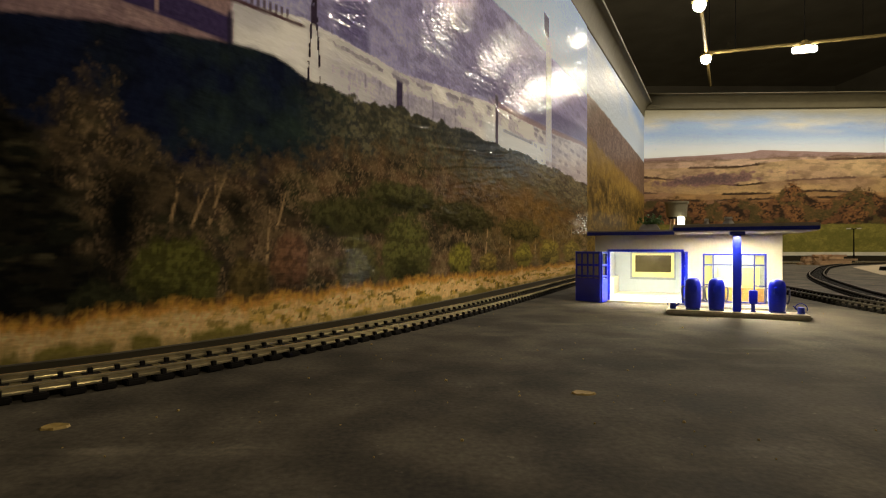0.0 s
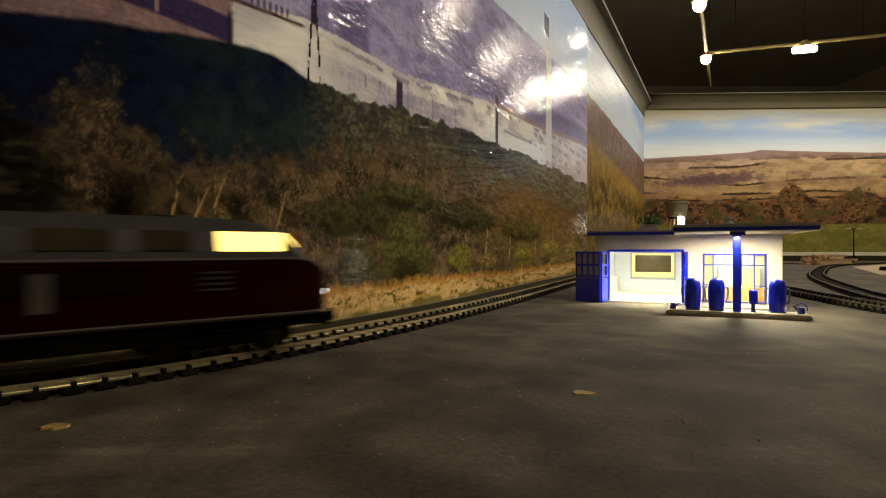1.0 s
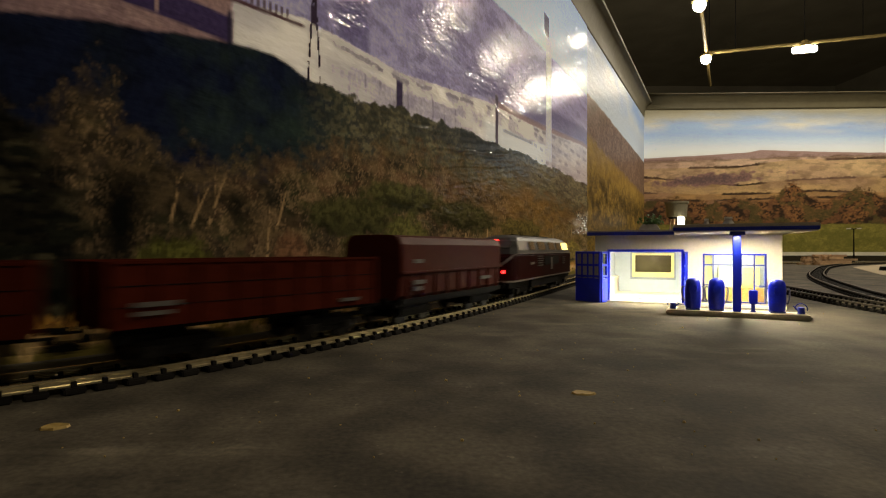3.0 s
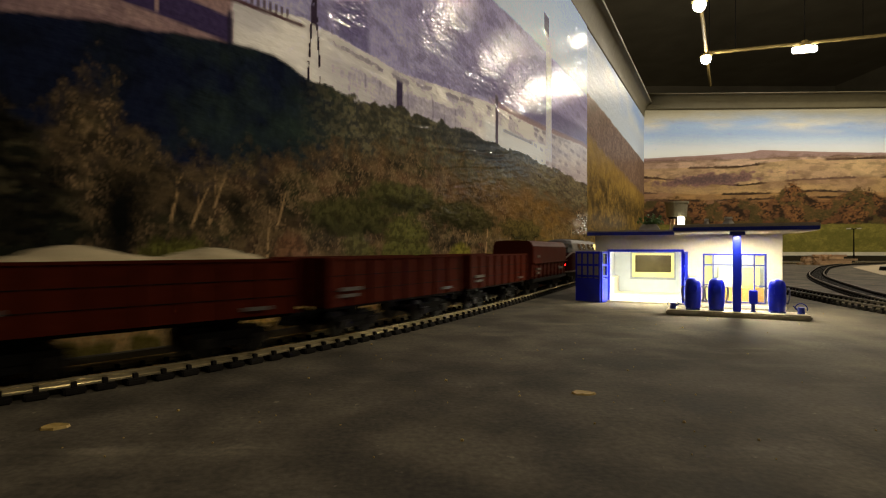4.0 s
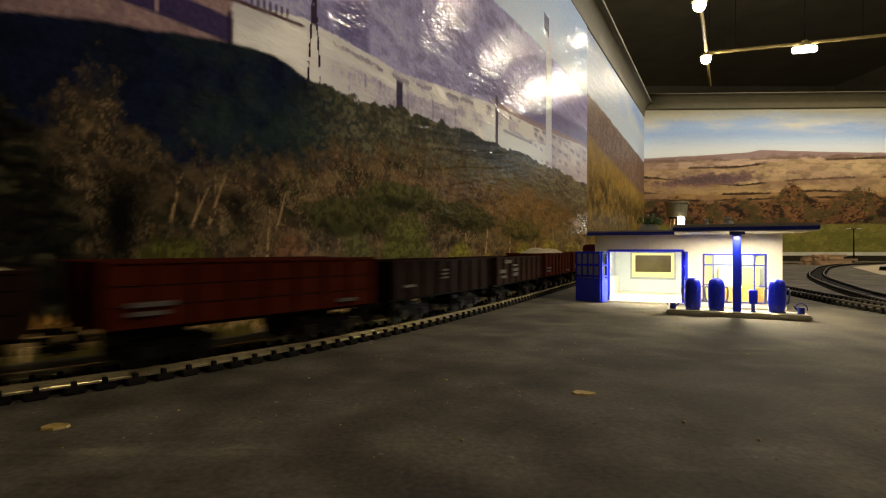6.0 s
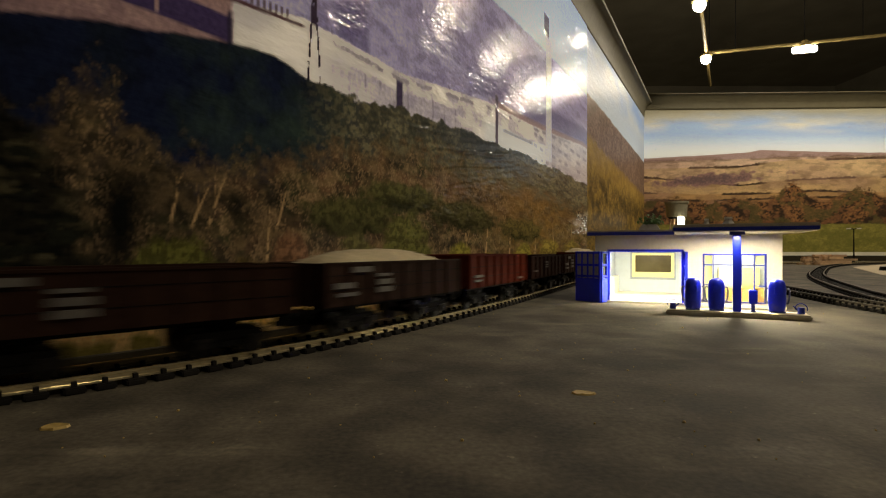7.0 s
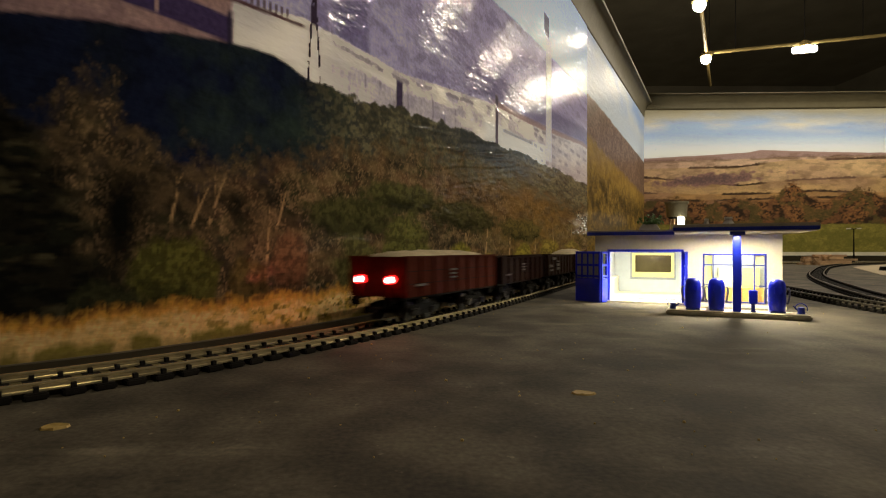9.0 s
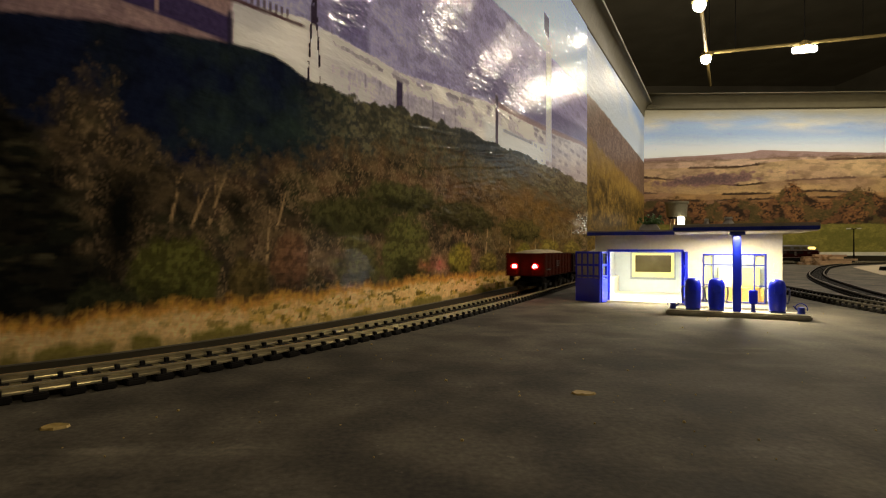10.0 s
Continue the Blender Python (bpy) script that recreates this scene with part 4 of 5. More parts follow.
    bm = loft(bm_new(), [[(-0.009, -0.006, 0), (0.009, -0.006, 0), (0.009, 0.006, 0), (-0.009, 0.006, 0)], [(-0.0055, -0.004, 0.0062), (0.0055, -0.004, 0.0062), (0.0055, 0.004, 0.0062), (-0.0055, 0.004, 0.0062)]])
    part("tub", bm, M_GREYP, pl)
    rnd = random.Random(3)
    bm = bm_new()
    for i in range(140):
        p = Vector((rnd.gauss(0.002, 0.0042), rnd.gauss(0, 0.003), 0.006 + abs(rnd.gauss(0, 0.0032))))
        m = Matrix.LocRotScale(p, Euler((rnd.random() * 3, rnd.random() * 3, rnd.random() * 6)), (0.0016, 0.0009, 0.0002))
        bmesh.ops.create_icosphere(bm, subdivisions=1, radius=1, matrix=m)
    part("leaves", bm, M_LEAF, pl, "small green leaves")
    for x, y, r in ((0.0915, 0.03, 0.005), (0.0775, 0.05, 0.003)):
        bm = bm_new()
        bmesh.ops.create_cone(bm, cap_ends=True, segments=4, radius1=r * 1.3, radius2=r * 0.35, depth=0.0078, matrix=Matrix.Translation((0, 0, 0.0039)))
        box(bm, -r * 0.5, -r * 0.5, 0.0072, r * 0.5, r * 0.5, 0.0090)
        ob = part("roof_vent", bm, M_GREYP)
        ob.matrix_basis = STATION @ pose(x, y, H + 0.0042)
        tagged(ob, "small grey pyramid vent on the flat canopy roof", "roof vent")
    # island
    bm = box(bm_new(), 0.0522, -0.0655, 0, 0.1268, -0.0465, 0.0030, 0.0008)
    ob = part("pump_island", bm, M_KERB)
    ob.matrix_basis = STATION
    tagged(ob, "low rounded concrete island under the fuel pumps", "pump island")


def build_pump():
    p = thing("fuel_pump", "glossy blue rounded fuel pump with hoses on the island", "fuel pump", "fuel pumps", STATION @ pose(0.0672, -0.0560, 0.003))
    prof = [(0.0038, 0.0), (0.0042, 0.0015), (0.0046, 0.0060), (0.0046, 0.0135), (0.0044, 0.0160), (0.0037, 0.0180), (0.0026, 0.0190), (0.0010, 0.0194)]
    rings = []
    for w, z in prof:
        d = 0.8 * w
        rings.append([(w * math.cos(a) * (0.86 + 0.14 * abs(math.cos(2 * a))), d * math.sin(a), z) for a in np.linspace(0, 2 * math.pi, 17)[:-1]])
    part("body", loft(bm_new(), rings), M_BLUE, p, smooth=True)
    part("base", box(bm_new(), -0.0040, -0.0032, 0, 0.0040, 0.0032, 0.0010, 0.0003), M_BLUE_DARK, p)
    part("dial", box(bm_new(), -0.0022, -0.0039, 0.0110, 0.0022, -0.0030, 0.0150, 0.0003), M_BLUE, p, "blue dial face")
    for s in (-1, 1):
        pts = [(s * 0.0044, 0, 0.0140), (s * 0.0058, 0, 0.0142), (s * 0.0063, -0.0003, 0.0125), (s * 0.0060, -0.0003, 0.0080), (s * 0.0052, 0, 0.0050), (s * 0.0046, 0, 0.0062)]
        part("hose", chain(bm_new(), pts, 0.00048), M_HOSE, p, "grey hose")
    for x, y in ((0.0800, -0.0555), (0.1115, -0.0540)):
        copy_thing(p, STATION @ pose(x, y, 0.003, 0, 0, 4))
    a = thing("air_column", "small blue box on a post beside the pumps", "air column", place=STATION @ pose(0.0992, -0.0560, 0.003))
    part("box", box(bm_new(), -0.0022, -0.0015, 0.0048, 0.0022, 0.0015, 0.0128, 0.0004), M_BLUE, a)
    part("stem", box(bm_new(), -0.0010, -0.0009, 0, 0.0010, 0.0009, 0.0050), M_BLUE_DARK, a)
    part("foot", box(bm_new(), -0.0014, -0.0012, 0, 0.0014, 0.0012, 0.0006), M_BLUE_DARK, a)
    c = thing("watering_can", "tiny blue watering can with a hoop handle", "watering can", "watering cans", STATION @ pose(0.0560, -0.0560, 0.003))
    part("can", tube(bm_new(), (0, 0, 0), (0, 0, 0.0036), 0.0019, 0.0016, 16), M_BLUE_DARK, c)
    hoop = [(0.0030 * math.cos(t), 0, 0.0028 + 0.0030 * math.sin(t)) for t in np.linspace(-0.3, math.pi + 0.3, 12)]
    part("handle", chain(bm_new(), hoop, 0.00028), M_BLUE_DARK, c)
    part("spout", tube(bm_new(), (0.001, 0, 0.0012), (0.0040, 0, 0.0042), 0.0004, 0.0003), M_BLUE_DARK, c)
    copy_thing(c, STATION @ pose(0.1232, -0.0545, 0.003, 0, 0, 160))


H_LAMP = 0.0475


def station_lights():
    at = lambda x, y, z: STATION @ Vector((x, y, z))
    # second entry, before the post: added fill for post and pumps, no fitting
    for p, power, size in (((0.0925, -0.038, H_LAMP), 0.20, 0.008), ((0.0907, -0.0652, H_LAMP), 0.011, 0.004), ((0.035, 0.010, H_LAMP), 0.27, 0.014), ((0.094, 0.024, H_LAMP), 0.055, 0.014)):
        ob = light("station_area_light", "AREA", at(*p), power, (1.0, 0.88, 0.60), 0.0)
        ob.data.shape, ob.data.size = "DISK", size
    light("tower_bulb", "POINT", (0.688, 1.530, 0.118), 0.05, (1.0, 0.88, 0.6), 0.012)


# ---- rolling stock: x forwards, z from the rail head ----
def wheelset(parent, x, r=0.0055):
    for s in (-1, 1):
        y = s * 0.0083
        bm = tube(bm_new(), (x, y - s * 0.0012, r), (x, y + s * 0.0012, r), r, n=24)
        tube(bm, (x, y + s * 0.0012, r), (x, y + s * 0.0020, r), r * 0.35, n=12)
        part("wheel", bm, M_WHEEL, parent, "steel wheel")
    part("axle", tube(bm_new(), (x, -0.008, r), (x, 0.008, r), 0.0011, n=8), M_BLACK, parent)


def buffers(parent, x, z=0.0110):
    s = 1 if x > 0 else -1
    for y in (-0.0100, 0.0100):
        bm = tube(bm_new(), (x, y, z), (x + s * 0.0045, y, z), 0.0011, n=10)
        tube(bm, (x + s * 0.0045, y, z), (x + s * 0.0054, y, z), 0.0025, n=16)
        part("buffer", bm, M_BLACK, parent)
    bm = box(bm_new(), x, -0.0015, z - 0.0045, x + s * 0.0080, 0.0015, z - 0.0030)
    box(bm, x + s * 0.0060, -0.0028, z - 0.005, x + s * 0.0080, 0.0028, z - 0.002)
    part("coupling", bm, M_BLACK, parent)


def build_loco():
    L = thing("diesel_locomotive", "dark red and grey model diesel locomotive with lit cab", "locomotive")
    half = [(0.0965, 0.0095, 0.0250), (0.0952, 0.0128, 0.0275), (0.0925, 0.0150, 0.0300), (0.0885, 0.0164, 0.0320), (0.0830, 0.0170, 0.0330), (0.0500, 0.0172, 0.0330)]
    cuts = half + [(-x, w, z) for x, w, z in half[::-1]]

    def ring(x, w, z0, z1, r=0.0022):
        return [(x, -w + 0.0012, z0), (x, w - 0.0012, z0), (x, w, z0 + 0.0015), (x, w, z1 - r), (x, w - r * 0.35, z1 - r * 0.35), (x, w - r, z1), (x, -w + r, z1), (x, -w + r * 0.35, z1 - r * 0.35), (x, -w, z1 - r), (x, -w, z0 + 0.0015)]
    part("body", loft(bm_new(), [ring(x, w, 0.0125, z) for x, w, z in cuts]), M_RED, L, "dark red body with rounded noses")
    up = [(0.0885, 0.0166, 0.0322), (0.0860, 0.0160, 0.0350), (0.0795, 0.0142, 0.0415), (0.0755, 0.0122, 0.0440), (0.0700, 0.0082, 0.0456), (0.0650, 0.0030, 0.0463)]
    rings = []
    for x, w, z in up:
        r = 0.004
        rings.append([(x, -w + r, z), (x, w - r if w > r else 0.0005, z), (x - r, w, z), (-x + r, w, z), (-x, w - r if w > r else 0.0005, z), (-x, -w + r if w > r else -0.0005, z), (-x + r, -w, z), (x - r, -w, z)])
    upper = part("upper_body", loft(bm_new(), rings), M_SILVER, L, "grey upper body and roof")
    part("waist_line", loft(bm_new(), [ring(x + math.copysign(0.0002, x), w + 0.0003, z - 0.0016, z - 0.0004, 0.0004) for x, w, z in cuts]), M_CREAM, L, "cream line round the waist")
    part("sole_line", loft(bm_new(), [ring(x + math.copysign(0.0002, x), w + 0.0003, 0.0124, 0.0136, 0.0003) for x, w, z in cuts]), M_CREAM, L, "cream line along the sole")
    tilt = math.degrees(math.atan2(0.0026, 0.0103))
    for side in (-1, 1):
        def window(x0, x1, mat, label, z0=0.0348, z1=0.0415):
            bm = box(bm_new(), x0, -0.0004, -(z1 - z0) / 2, x1, 0.0004, (z1 - z0) / 2, 0.0003)
            o = part("window", bm, mat, upper, label)
            zc = (z0 + z1) / 2
            o.matrix_basis = pose(0, side * (0.0160 - (zc - 0.0350) * 0.267), zc, side * 15, 0, 0)
        window(0.0560, 0.0780, M_CABGLOW, "lit yellow cab window")
        window(-0.0800, -0.0560, M_CABGLASS, "cab window with its reflection painted pale grey")
        for x0, x1 in ((-0.050, -0.036), (-0.026, -0.004), (0.008, 0.027), (0.034, 0.048)):
            window(x0, x1, M_PANE_DARK, "dark window")
        for x0, x1, n in ((-0.034, -0.018, 5), (0.050, 0.060, 4)):
            for k in range(n):
                z = 0.0225 + k * 0.0018
                panel("grille", (x0, side * 0.0170, z, x1, side * 0.0177, z + 0.0007), M_SILVER, L, "grey louvre")
        for x0, x1 in ((-0.013, 0.007), (0.014, 0.036)):
            panel("vent", (x0, side * 0.0168, 0.0228, x1, side * 0.0175, 0.0300), M_BLACK, L, "dark vent panel")
        panel("emblem", (0.0085, side * 0.0170, 0.0185, 0.0125, side * 0.0176, 0.0290), M_MARK, L, "plain grey emblem")
        panel("number_bar", (-0.052, side * 0.0170, 0.024, -0.043, side * 0.0175, 0.0258), M_MARK, L)
        panel("skirt", (-0.045, side * 0.0135, 0.0065, 0.045, side * 0.0155, 0.0122), M_BLACK, L, "black tank skirt")
    for s, mat in ((1, M_CABGLOW), (-1, M_PANE_DARK)):
        for y in (-0.0062, 0.0062):
            bm = box(bm_new(), -0.0004, -0.0056, -0.0036, 0.0004, 0.0056, 0.0036, 0.0003)
            o = part("windscreen", bm, mat, upper, "cab windscreen")
            o.matrix_basis = pose(s * 0.0824, y, 0.0387, 0, -s * 45, 0)
    lamps = [(-0.0948, 0.0108, 0.0200), (-0.0948, -0.0108, 0.0200), (-0.0800, 0, 0.0418)]
    for x, y, z in lamps:
        part("tail_lamp", tube(bm_new(), (x - 0.0005, y, z), (x - 0.0030, y, z), 0.0011, n=14), M_TAIL, L, "glowing red lamp")
    for y in (-0.0090, 0.0090):
        part("headlamp", tube(bm_new(), (0.0920, y, 0.020), (0.0968, y, 0.020), 0.0014, n=14), M_HEAD, L, "lit white headlamp")
    for k in range(4):
        x = -0.045 + 0.03 * k
        part("roof_fan", tube(bm_new(), (x, 0, 0.0455), (x, 0, 0.0468), 0.005, n=18), M_SILVER, L)
    part("frame", box(bm_new(), -0.093, -0.0135, 0.0085, 0.093, 0.0135, 0.0126), M_BLACK, L, "black underframe")
    for x in (-0.058, 0.058):
        bog = part("bogie", box(bm_new(), x - 0.025, -0.0125, 0.0035, x + 0.025, 0.0125, 0.0090, 0.001), M_BLACK, L, "black bogie frame")
        for dx in (-0.0165, 0.0165):
            wheelset(bog, x + dx)
            for s in (-1, 1):
                panel("axle_box", (x + dx - 0.002, s * 0.0125, 0.0035, x + dx + 0.002, s * 0.0142, 0.0075), M_WHEEL, bog)
    buffers(L, 0.0945)
    buffers(L, -0.0945)
    return L


def build_hopper():
    w = thing("hopper_wagon", "closed red-brown model hopper wagon with pale roof", "wagon")
    hl = 0.0570
    sec = [(0.0125, 0.0120), (0.0155, 0.0140), (0.0160, 0.0235), (0.0169, 0.0250), (0.0166, 0.0378), (0.0148, 0.0412), (0.0120, 0.0422), (0.0040, 0.0424)]

    def ring(x, k):
        return [(x, y * k, z) for y, z in sec] + [(x, -y * k, z) for y, z in sec[::-1]]
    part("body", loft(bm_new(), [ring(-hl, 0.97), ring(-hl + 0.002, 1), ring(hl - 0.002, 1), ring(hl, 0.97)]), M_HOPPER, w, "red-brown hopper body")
    for s in (-1, 1):
        panel("rib", (-hl, s * 0.0166, 0.0244, hl, s * 0.0176, 0.0252), M_HOPPER, w, "ledge along the side")
        panel("sill", (-hl, s * 0.0150, 0.0100, hl, s * 0.0164, 0.0126), M_BLACK, w)
        for k in range(9):
            x = -hl + 0.006 + k * (2 * hl - 0.012) / 8
            panel("rib", (x - 0.0006, s * 0.0155, 0.0125, x + 0.0006, s * 0.0166, 0.0240), M_HOPPER, w)
        for x, z, a in ((-0.047, 0.029, 0.008), (-0.047, 0.019, 0.010), (0.026, 0.018, 0.014), (-0.047, 0.016, 0.007)):
            panel("marking", (x, s * 0.0160, z, x + a, s * 0.0173, z + 0.0018), M_MARK, w, "worn white marking")
    part("frame", box(bm_new(), -hl, -0.0125, 0.0085, hl, 0.0125, 0.0121), M_BLACK, w)
    for x in (-0.037, 0.037):
        bog = part("bogie", box(bm_new(), x - 0.015, -0.0118, 0.0035, x + 0.015, 0.0118, 0.0086, 0.001), M_BLACK, w)
        for dx in (-0.0105, 0.0105):
            wheelset(bog, x + dx)
    buffers(w, hl)
    buffers(w, -hl)
    return w


def sand_mound(hx, hy, z0, heights, seed):
    """A heap in an open wagon: bumps (centre, spread, height) along it."""
    bm = bm_new()
    nx, ny = 56, 16
    grid = []
    for i in range(nx + 1):
        row = []
        for j in range(ny + 1):
            x, y = -hx + 2 * hx * i / nx, -hy + 2 * hy * j / ny
            h = sum(a * math.exp(-(((x - c) / s) ** 2)) for c, s, a in heights)
            edge = 1 - abs(y / hy) ** 2.5
            e2 = min(1, (hx - abs(x)) / 0.010)
            z = z0 + h * edge * e2 + 0.0009 * noise.noise(Vector((x * 260, y * 260, seed)))
            row.append(bm.verts.new((x, y, z)))
        grid.append(row)
    for i in range(nx):
        for j in range(ny):
            bm.faces.new((grid[i][j], grid[i + 1][j], grid[i + 1][j + 1], grid[i][j + 1]))
    return bm


def build_gondola(mat, label, marks, load=None, tail=False, tall=0.0):
    w = thing("open_wagon", label, "wagon", "open goods wagons")
    hl, hw, z0, z1 = 0.0508, 0.0162, 0.0130, 0.0295 + tall
    part("floor", box(bm_new(), -hl, -hw + 0.0009, z0, hl, hw - 0.0009, z0 + 0.0012), mat, w)
    for s in (-1, 1):
        side = panel("side_wall", (-hl, s * (hw - 0.0009), z0, hl, s * hw, z1), mat, w)
        panel("top_rail", (-hl - 0.0004, s * (hw - 0.0012), z1, hl + 0.0004, s * (hw + 0.0005), z1 + 0.0009), mat, side)
        for k in range(9):
            x = -hl + 0.0008 + k * (2 * hl - 0.0016) / 8
            panel("rib", (x - 0.0007, s * hw, z0, x + 0.0007, s * (hw + 0.0008), z1), mat, side)
        for z in (z0 + 0.0060, z0 + 0.0120):
            panel("plank_joint", (-hl, s * hw, z, hl, s * (hw + 0.00015), z + 0.0003), M_BLACK, side)
        end = panel("end_wall", (s * (hl - 0.0009), -hw + 0.0010, z0, s * hl, hw - 0.0010, z1 + 0.0006), mat, w)
        for y in (-0.006, 0.006):
            panel("stanchion", (s * hl, y - 0.0007, z0, s * (hl + 0.0008), y + 0.0007, z1), mat, end)
        panel("sole_bar", (-hl, s * 0.0125, 0.0116, hl, s * 0.0138, 0.0130), M_BLACK, w, "black sole bar")
        for x, z, a, b in marks:
            panel("marking", (x, s * hw, z, x + a, s * (hw + 0.0010), z + b), M_MARK, side, "worn white marking")
    for x in (-0.029, 0.029):
        bm = box(bm_new(), x - 0.0035, -0.0105, 0.0070, x + 0.0035, 0.0105, 0.0117)
        for s in (-1, 1):
            box(bm, x - 0.0135, s * 0.0108, 0.0052, x + 0.0135, s * 0.0124, 0.0086, 0.0004)
            box(bm, x - 0.0050, s * 0.0108, 0.0036, x + 0.0050, s * 0.0128, 0.0054)
        bogie = part("bogie", bm, M_BLACK, w, "black bogie with springs")
        for dx in (-0.0090, 0.0090):
            wheelset(bogie, x + dx, 0.0050)
            for s in (-1, 1):
                panel("axle_box", (x + dx - 0.0019, s * 0.0122, 0.0036, x + dx + 0.0019, s * 0.0140, 0.0068), M_WHEEL, bogie)
    part("brake_cylinder", tube(bm_new(), (-0.005, 0, 0.0112), (0.005, 0, 0.0112), 0.0016), M_BLACK, w)
    for s in (-1, 1):
        for x in (-hl + 0.004, hl - 0.004):
            panel("step_iron", (x - 0.0014, s * 0.0132, 0.0086, x + 0.0014, s * 0.0146, 0.0116), M_BLACK, w)
    buffers(w, hl)
    buffers(w, -hl)
    if load:
        part("load", sand_mound(hl - 0.001, hw - 0.001, z1 - 0.0012, load, len(load) + hl), M_SAND, w, "pale sand load", True)
    if tail:
        for y in (-0.0088, 0.0088):
            lamp = part("tail_lamp", tube(bm_new(), (-hl - 0.0008, y, 0.0213), (-hl - 0.0022, y, 0.0213), 0.0020, n=18), M_TAIL, w, "glowing red tail lamp")
            part("lens", tube(bm_new(), (-hl - 0.0022, y, 0.0213), (-hl - 0.0028, y, 0.0213), 0.0013, n=16), M_TAILCORE, lamp, "bright lamp lens")
    return w


PLATES = [(-0.044, 0.0165, 0.010, 0.0012), (-0.044, 0.0190, 0.012, 0.0014), (0.031, 0.0150, 0.009, 0.0012)]
LABELS = [(-0.036, 0.0262, 0.012, 0.0022), (-0.046, 0.0200, 0.011, 0.0022), (-0.044, 0.0168, 0.011, 0.0014), (-0.020, 0.0240, 0.009, 0.0012), (-0.020, 0.0205, 0.010, 0.0022), (-0.020, 0.0172, 0.010, 0.0022)]
FEW = [(-0.008, 0.0245, 0.006, 0.0008), (-0.008, 0.0225, 0.006, 0.0008), (-0.008, 0.0205, 0.006, 0.0008), (-0.042, 0.0180, 0.008, 0.0010)]


def build_train():
    """The train, as (thing, distance of its middle behind the front, half its pivot distance)."""
    red = "red-brown open model goods wagon"
    cars = [(build_loco(), 0.103, 0.058), (build_hopper(), 0.276, 0.037)]
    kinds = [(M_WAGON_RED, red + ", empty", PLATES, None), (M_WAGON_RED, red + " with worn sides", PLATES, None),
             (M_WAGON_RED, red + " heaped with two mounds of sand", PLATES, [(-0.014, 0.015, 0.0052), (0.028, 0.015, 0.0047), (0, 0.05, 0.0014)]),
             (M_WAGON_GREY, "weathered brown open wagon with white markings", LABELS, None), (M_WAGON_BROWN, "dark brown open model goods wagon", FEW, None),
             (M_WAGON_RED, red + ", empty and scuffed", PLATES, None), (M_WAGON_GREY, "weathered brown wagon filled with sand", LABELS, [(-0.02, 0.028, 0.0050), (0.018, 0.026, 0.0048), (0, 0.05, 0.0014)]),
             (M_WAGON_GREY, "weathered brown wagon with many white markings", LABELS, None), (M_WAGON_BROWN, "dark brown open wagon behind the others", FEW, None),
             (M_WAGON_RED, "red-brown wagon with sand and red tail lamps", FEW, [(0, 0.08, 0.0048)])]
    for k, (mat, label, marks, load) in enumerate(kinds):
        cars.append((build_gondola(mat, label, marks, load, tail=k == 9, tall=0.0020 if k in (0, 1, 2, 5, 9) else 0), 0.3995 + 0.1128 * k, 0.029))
    return cars


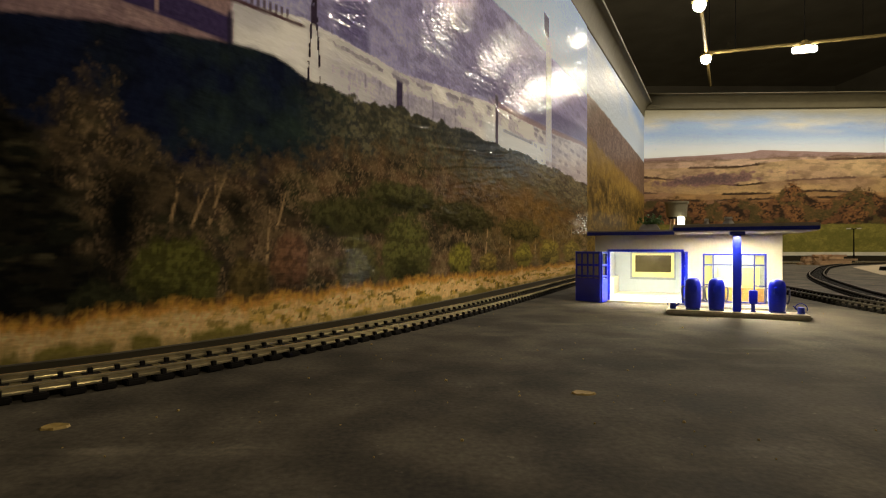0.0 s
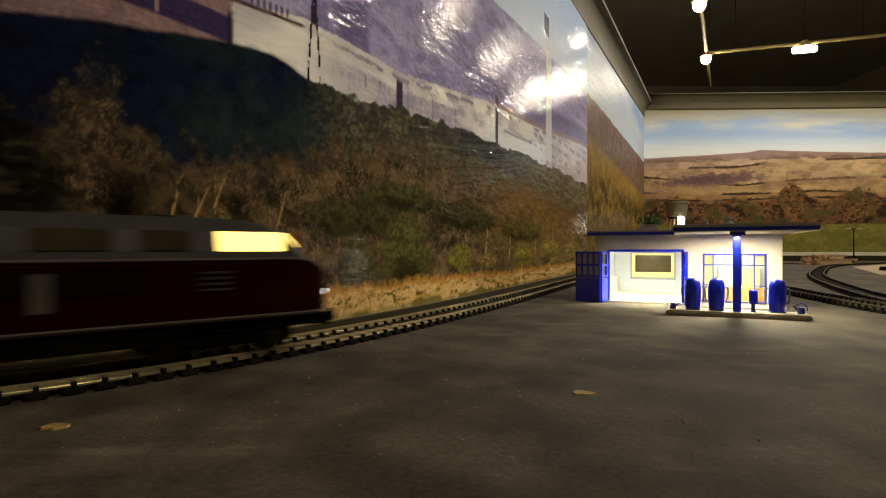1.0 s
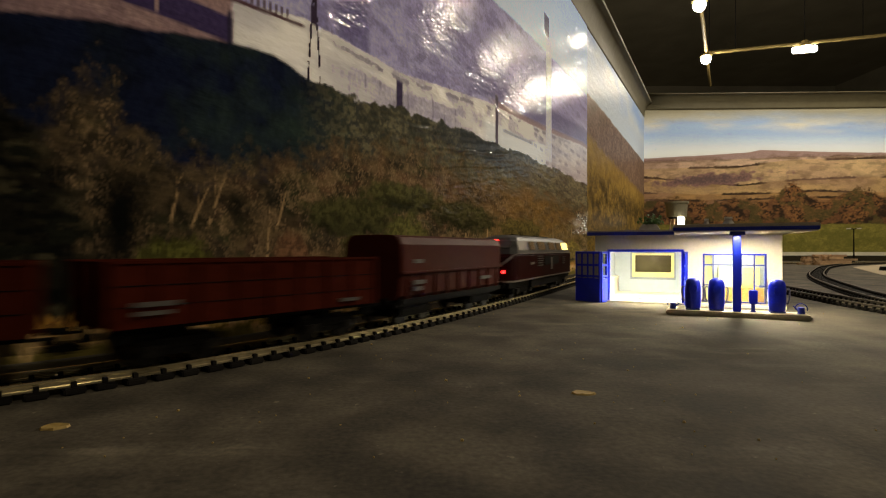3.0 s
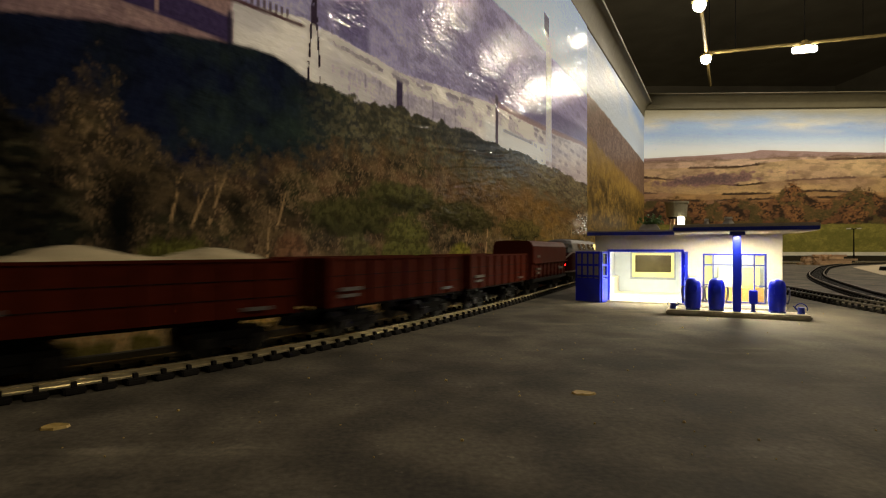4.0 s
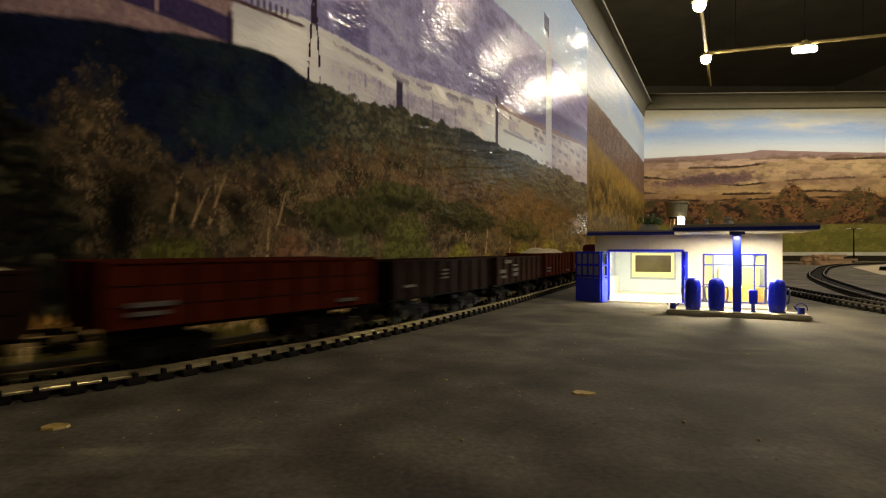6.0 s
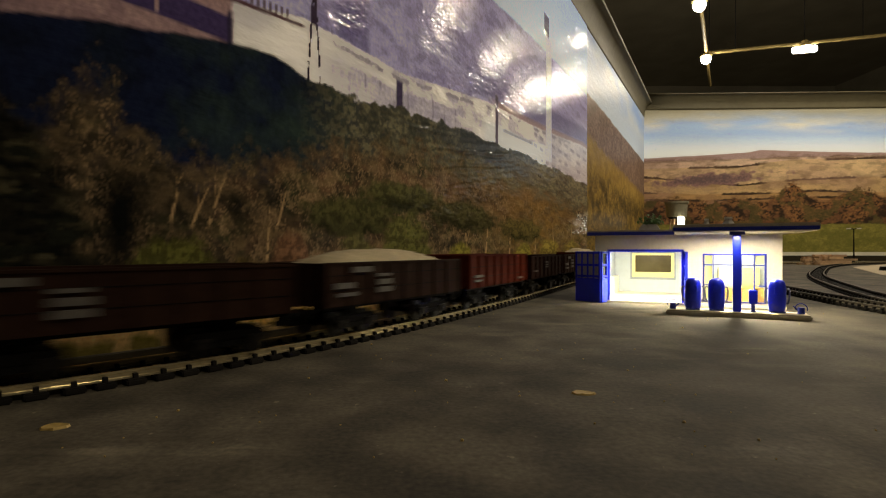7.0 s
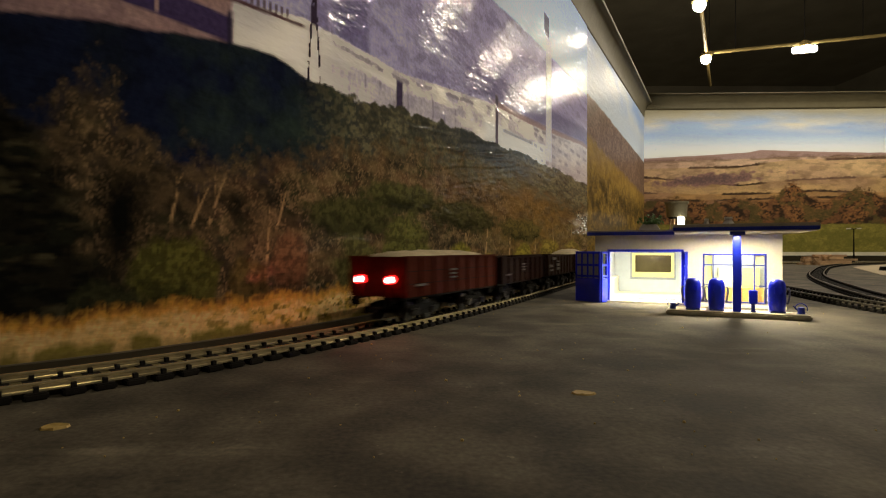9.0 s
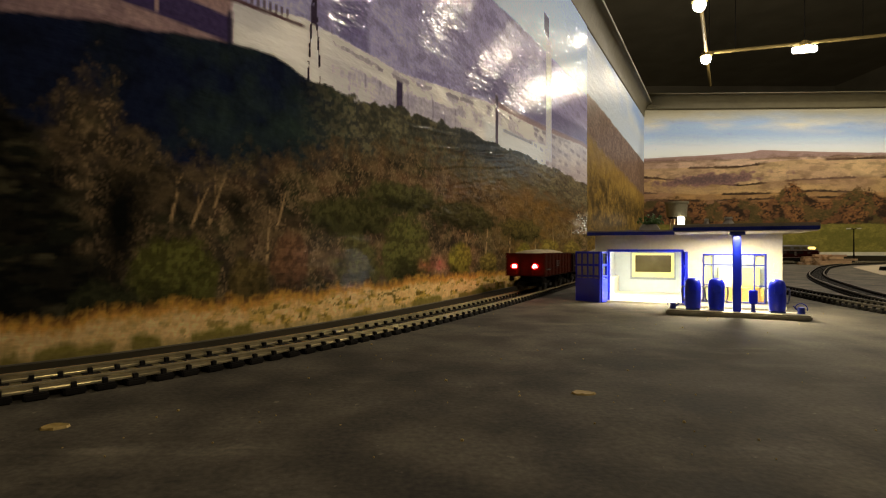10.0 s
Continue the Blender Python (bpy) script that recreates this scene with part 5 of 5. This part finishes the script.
# ---- small things on the table ----
def build_small():
    rnd = random.Random(8)
    for x, y, a in ((-0.087, 0.1183, 12), (0.0388, 0.146, -5)):
        bm = bm_new()
        ring = [(0.0030 * math.cos(t) * (1 + 0.2 * rnd.random()), 0.0017 * math.sin(t) * (1 + 0.4 * rnd.random())) for t in np.linspace(0, 2 * math.pi, 15)[:-1]]
        loft(bm, [[(p, q, 0) for p, q in ring], [(p * 0.9, q * 0.9, 0.0003 + 0.0003 * rnd.random()) for p, q in ring], [(p * 0.4, q * 0.4, 0.0002) for p, q in ring]])
        ob = part("wood_chip", bm, M_CHIP)
        ob.matrix_basis = pose(x, y, 0, 0, 0, a)
        tagged(ob, "small ochre flake lying on the grey table", "flake", "flakes")
    bm = bm_new()
    for i in range(160):
        d = 0.10 + 0.5 * rnd.random() ** 1.6
        x, y = (rnd.random() * 1.7 - 0.75) * d, d
        bmesh.ops.create_icosphere(bm, subdivisions=1, radius=0.0002 + 0.00035 * rnd.random() ** 3, matrix=Matrix.Translation((x, y, 0.0001)))
    tagged(part("table_dust", bm, M_CHIP), "pale crumbs scattered over the grey table", "crumbs", kind="stuff")
    # planks
    heap = thing("plank_pile", "loose pile of brown model planks beside the far track", "plank pile", place=pose(0.965, 1.335, 0, 0, 0, 8))
    for k in range(34):
        lv = k // 7
        x, y = rnd.gauss(0, 0.012), (k % 7 - 3) * 0.009 + lv * 0.003
        ln = 0.045 - lv * 0.008 + rnd.random() * 0.012
        plank = part("plank", box(bm_new(), -ln, -0.004, 0, ln, 0.004, 0.0050), M_PLANKS, heap)
        plank.matrix_basis = pose(x + lv * 0.006, y, 0.0001 + lv * 0.0052, 0, 0, rnd.gauss(0, 5))
    # double street lamp
    sl = thing("street_lamp", "dark model street lamp with two arms by the backdrop", "street lamp", place=pose(1.245, 1.60, 0, 0, 0, -5))
    part("pole", tube(bm_new(), (0, 0, 0), (0, 0, 0.101), 0.0022, 0.0014, 10), M_BLACK, sl)
    part("base", tube(bm_new(), (0, 0, 0), (0, 0, 0.006), 0.005, 0.003, 12), M_BLACK, sl)
    for s in (-1, 1):
        arm = part("arm", chain(bm_new(), [(0, 0, 0.100), (s * 0.010, 0, 0.1025), (s * 0.018, 0, 0.1028)], 0.0012), M_BLACK, sl)
        part("lamp_head", box(bm_new(), s * 0.008, -0.0025, 0.1005, s * 0.021, 0.0025, 0.1035, 0.0008), M_FLOOR, arm, "pale lamp head")
    # tan card and a dark round tub inside the loop
    bm = bm_new()
    outline = [(0.665, 0.80), (0.90, 1.160), (1.14, 1.362), (1.45, 1.43), (1.60, 1.30), (1.10, 0.85)]
    loft(bm, [[(x, y, 0) for x, y in outline], [(x, y, 0.0006) for x, y in outline]])
    tagged(part("tan_card", bm, M_PAPER), "flat tan card lying inside the track loop", "card")
    tub = thing("round_tub", "low dark round tub on the tan card", "tub", place=pose(0.835, 0.965, 0.0006))
    part("shell", tube(bm_new(), (0, 0, 0), (0, 0, 0.007), 0.030, 0.028, 28), M_BLACK, tub)
    part("rim", tube(bm_new(), (0, 0, 0.007), (0, 0, 0.009), 0.026, 0.024, 28), M_GREYP, tub)
    # water tower with a lamp
    wt = thing("water_tower", "grey-green model water tower on legs with bright lamp", "water tower", place=pose(0.69, 1.56, 0))
    part("tank", tube(bm_new(), (0, 0, 0.134), (0, 0, 0.176), 0.027, 0.031, 28), M_TANK, wt, "grey-green tank")
    part("rim", tube(bm_new(), (0, 0, 0.174), (0, 0, 0.179), 0.034, 0.034, 28), M_TANK, wt)
    part("deck", tube(bm_new(), (0, 0, 0.129), (0, 0, 0.134), 0.020, 0.024, 20), M_BLACK, wt)
    for k in range(4):
        a = math.pi / 4 + k * math.pi / 2
        part("leg", tube(bm_new(), (0.026 * math.cos(a), 0.026 * math.sin(a), 0), (0.016 * math.cos(a), 0.016 * math.sin(a), 0.130), 0.0022, n=8), M_PLANKS, wt, "brown leg")
    part("lamp", box(bm_new(), -0.009, -0.034, 0.104, 0.009, -0.027, 0.133, 0.001), M_LEDS, wt, "glowing white lamp box")
    part("lamp_arm", tube(bm_new(), (0, 0, 0.120), (0, -0.027, 0.120), 0.002, n=8), M_BLACK, wt)
    # yellow-brown bed between the rails of the main line
    bm = bm_new()
    rings = []
    for i in range(301):
        s = -0.9 + 3.5 * i / 300
        p, q = on_line(s, -0.0115), on_line(s, 0.0076)
        rings.append([(p[0], p[1], 0), (p[0], p[1], 0.0017), (q[0], q[1], 0.0017), (q[0], q[1], 0)])
    tagged(part("trackbed", loft(bm, rings), M_BALLAST), "yellow-brown bed between the rails", "track bed", kind="structure")
    bm = bm_new()
    rings = []
    for i in range(161):
        u = -0.9 + 2.7 * i / 160
        p, q = on_wall(u), on_wall(u)
        c, s = math.cos(p[2]), math.sin(p[2])
        rings.append([(p[0] + a * c, p[1] - a * s, z) for a, z in ((0.0022, 0), (0.0022, 0.0011), (0.0028, 0.0011), (0.0028, 0))])
    tagged(part("baseboard", loft(bm, rings), M_FOOT), "thin pale strip along the foot of the backdrop", "baseboard", kind="structure")
    bm = bm_new()
    rings = []
    for i in range(161):
        p = on_wall(-0.9 + 2.3 * i / 160)
        c, s = math.cos(p[2]), math.sin(p[2])
        rings.append([(p[0] + a * c, p[1] - a * s, z) for a, z in ((0.0036, 0), (0.0036, 0.0007), (0.0295, 0.0007), (0.0295, 0))])
    tagged(part("track_shoulder", loft(bm, rings), M_SKIRT), "dark strip of ground between track and backdrop", "ground strip", kind="structure")


def front_at(t):
    """How far the train's front is along the main line at t seconds."""
    return float(np.interp(t, [0, 0.3, 0.5, 0.7, 0.9, 1.2, 1.5, 2.0, 2.5, 4.0, 4.7, 5.3, 5.7, 6.8, 7.2, 7.6, 8.0, 8.5, 9.0, 9.5, 10.0],
                           [-0.060, -0.002, 0.037, 0.077, 0.108, 0.158, 0.211, 0.304, 0.401, 0.679, 0.814, 0.928, 1.001, 1.204, 1.280, 1.358, 1.437, 1.536, 1.630, 1.735, 1.845]))


build_setting()
build_ceiling_lamps()
build_tracks()
build_station()
build_pump()
station_lights()
build_small()
TRAIN = build_train()


def motions():
    for car, behind, pivot in TRAIN:
        rows = []
        for k in range(51):
            t = k * 0.2
            s = front_at(t) - behind
            a, b = on_line(s - pivot), on_line(s + pivot)
            turn = math.degrees(math.atan2(b[1] - a[1], b[0] - a[0]))
            rows.append((t, pose((a[0] + b[0]) / 2, (a[1] + b[1]) / 2, RAIL_TOP, 0, 0, turn)))
        walk(car, rows)


motions()
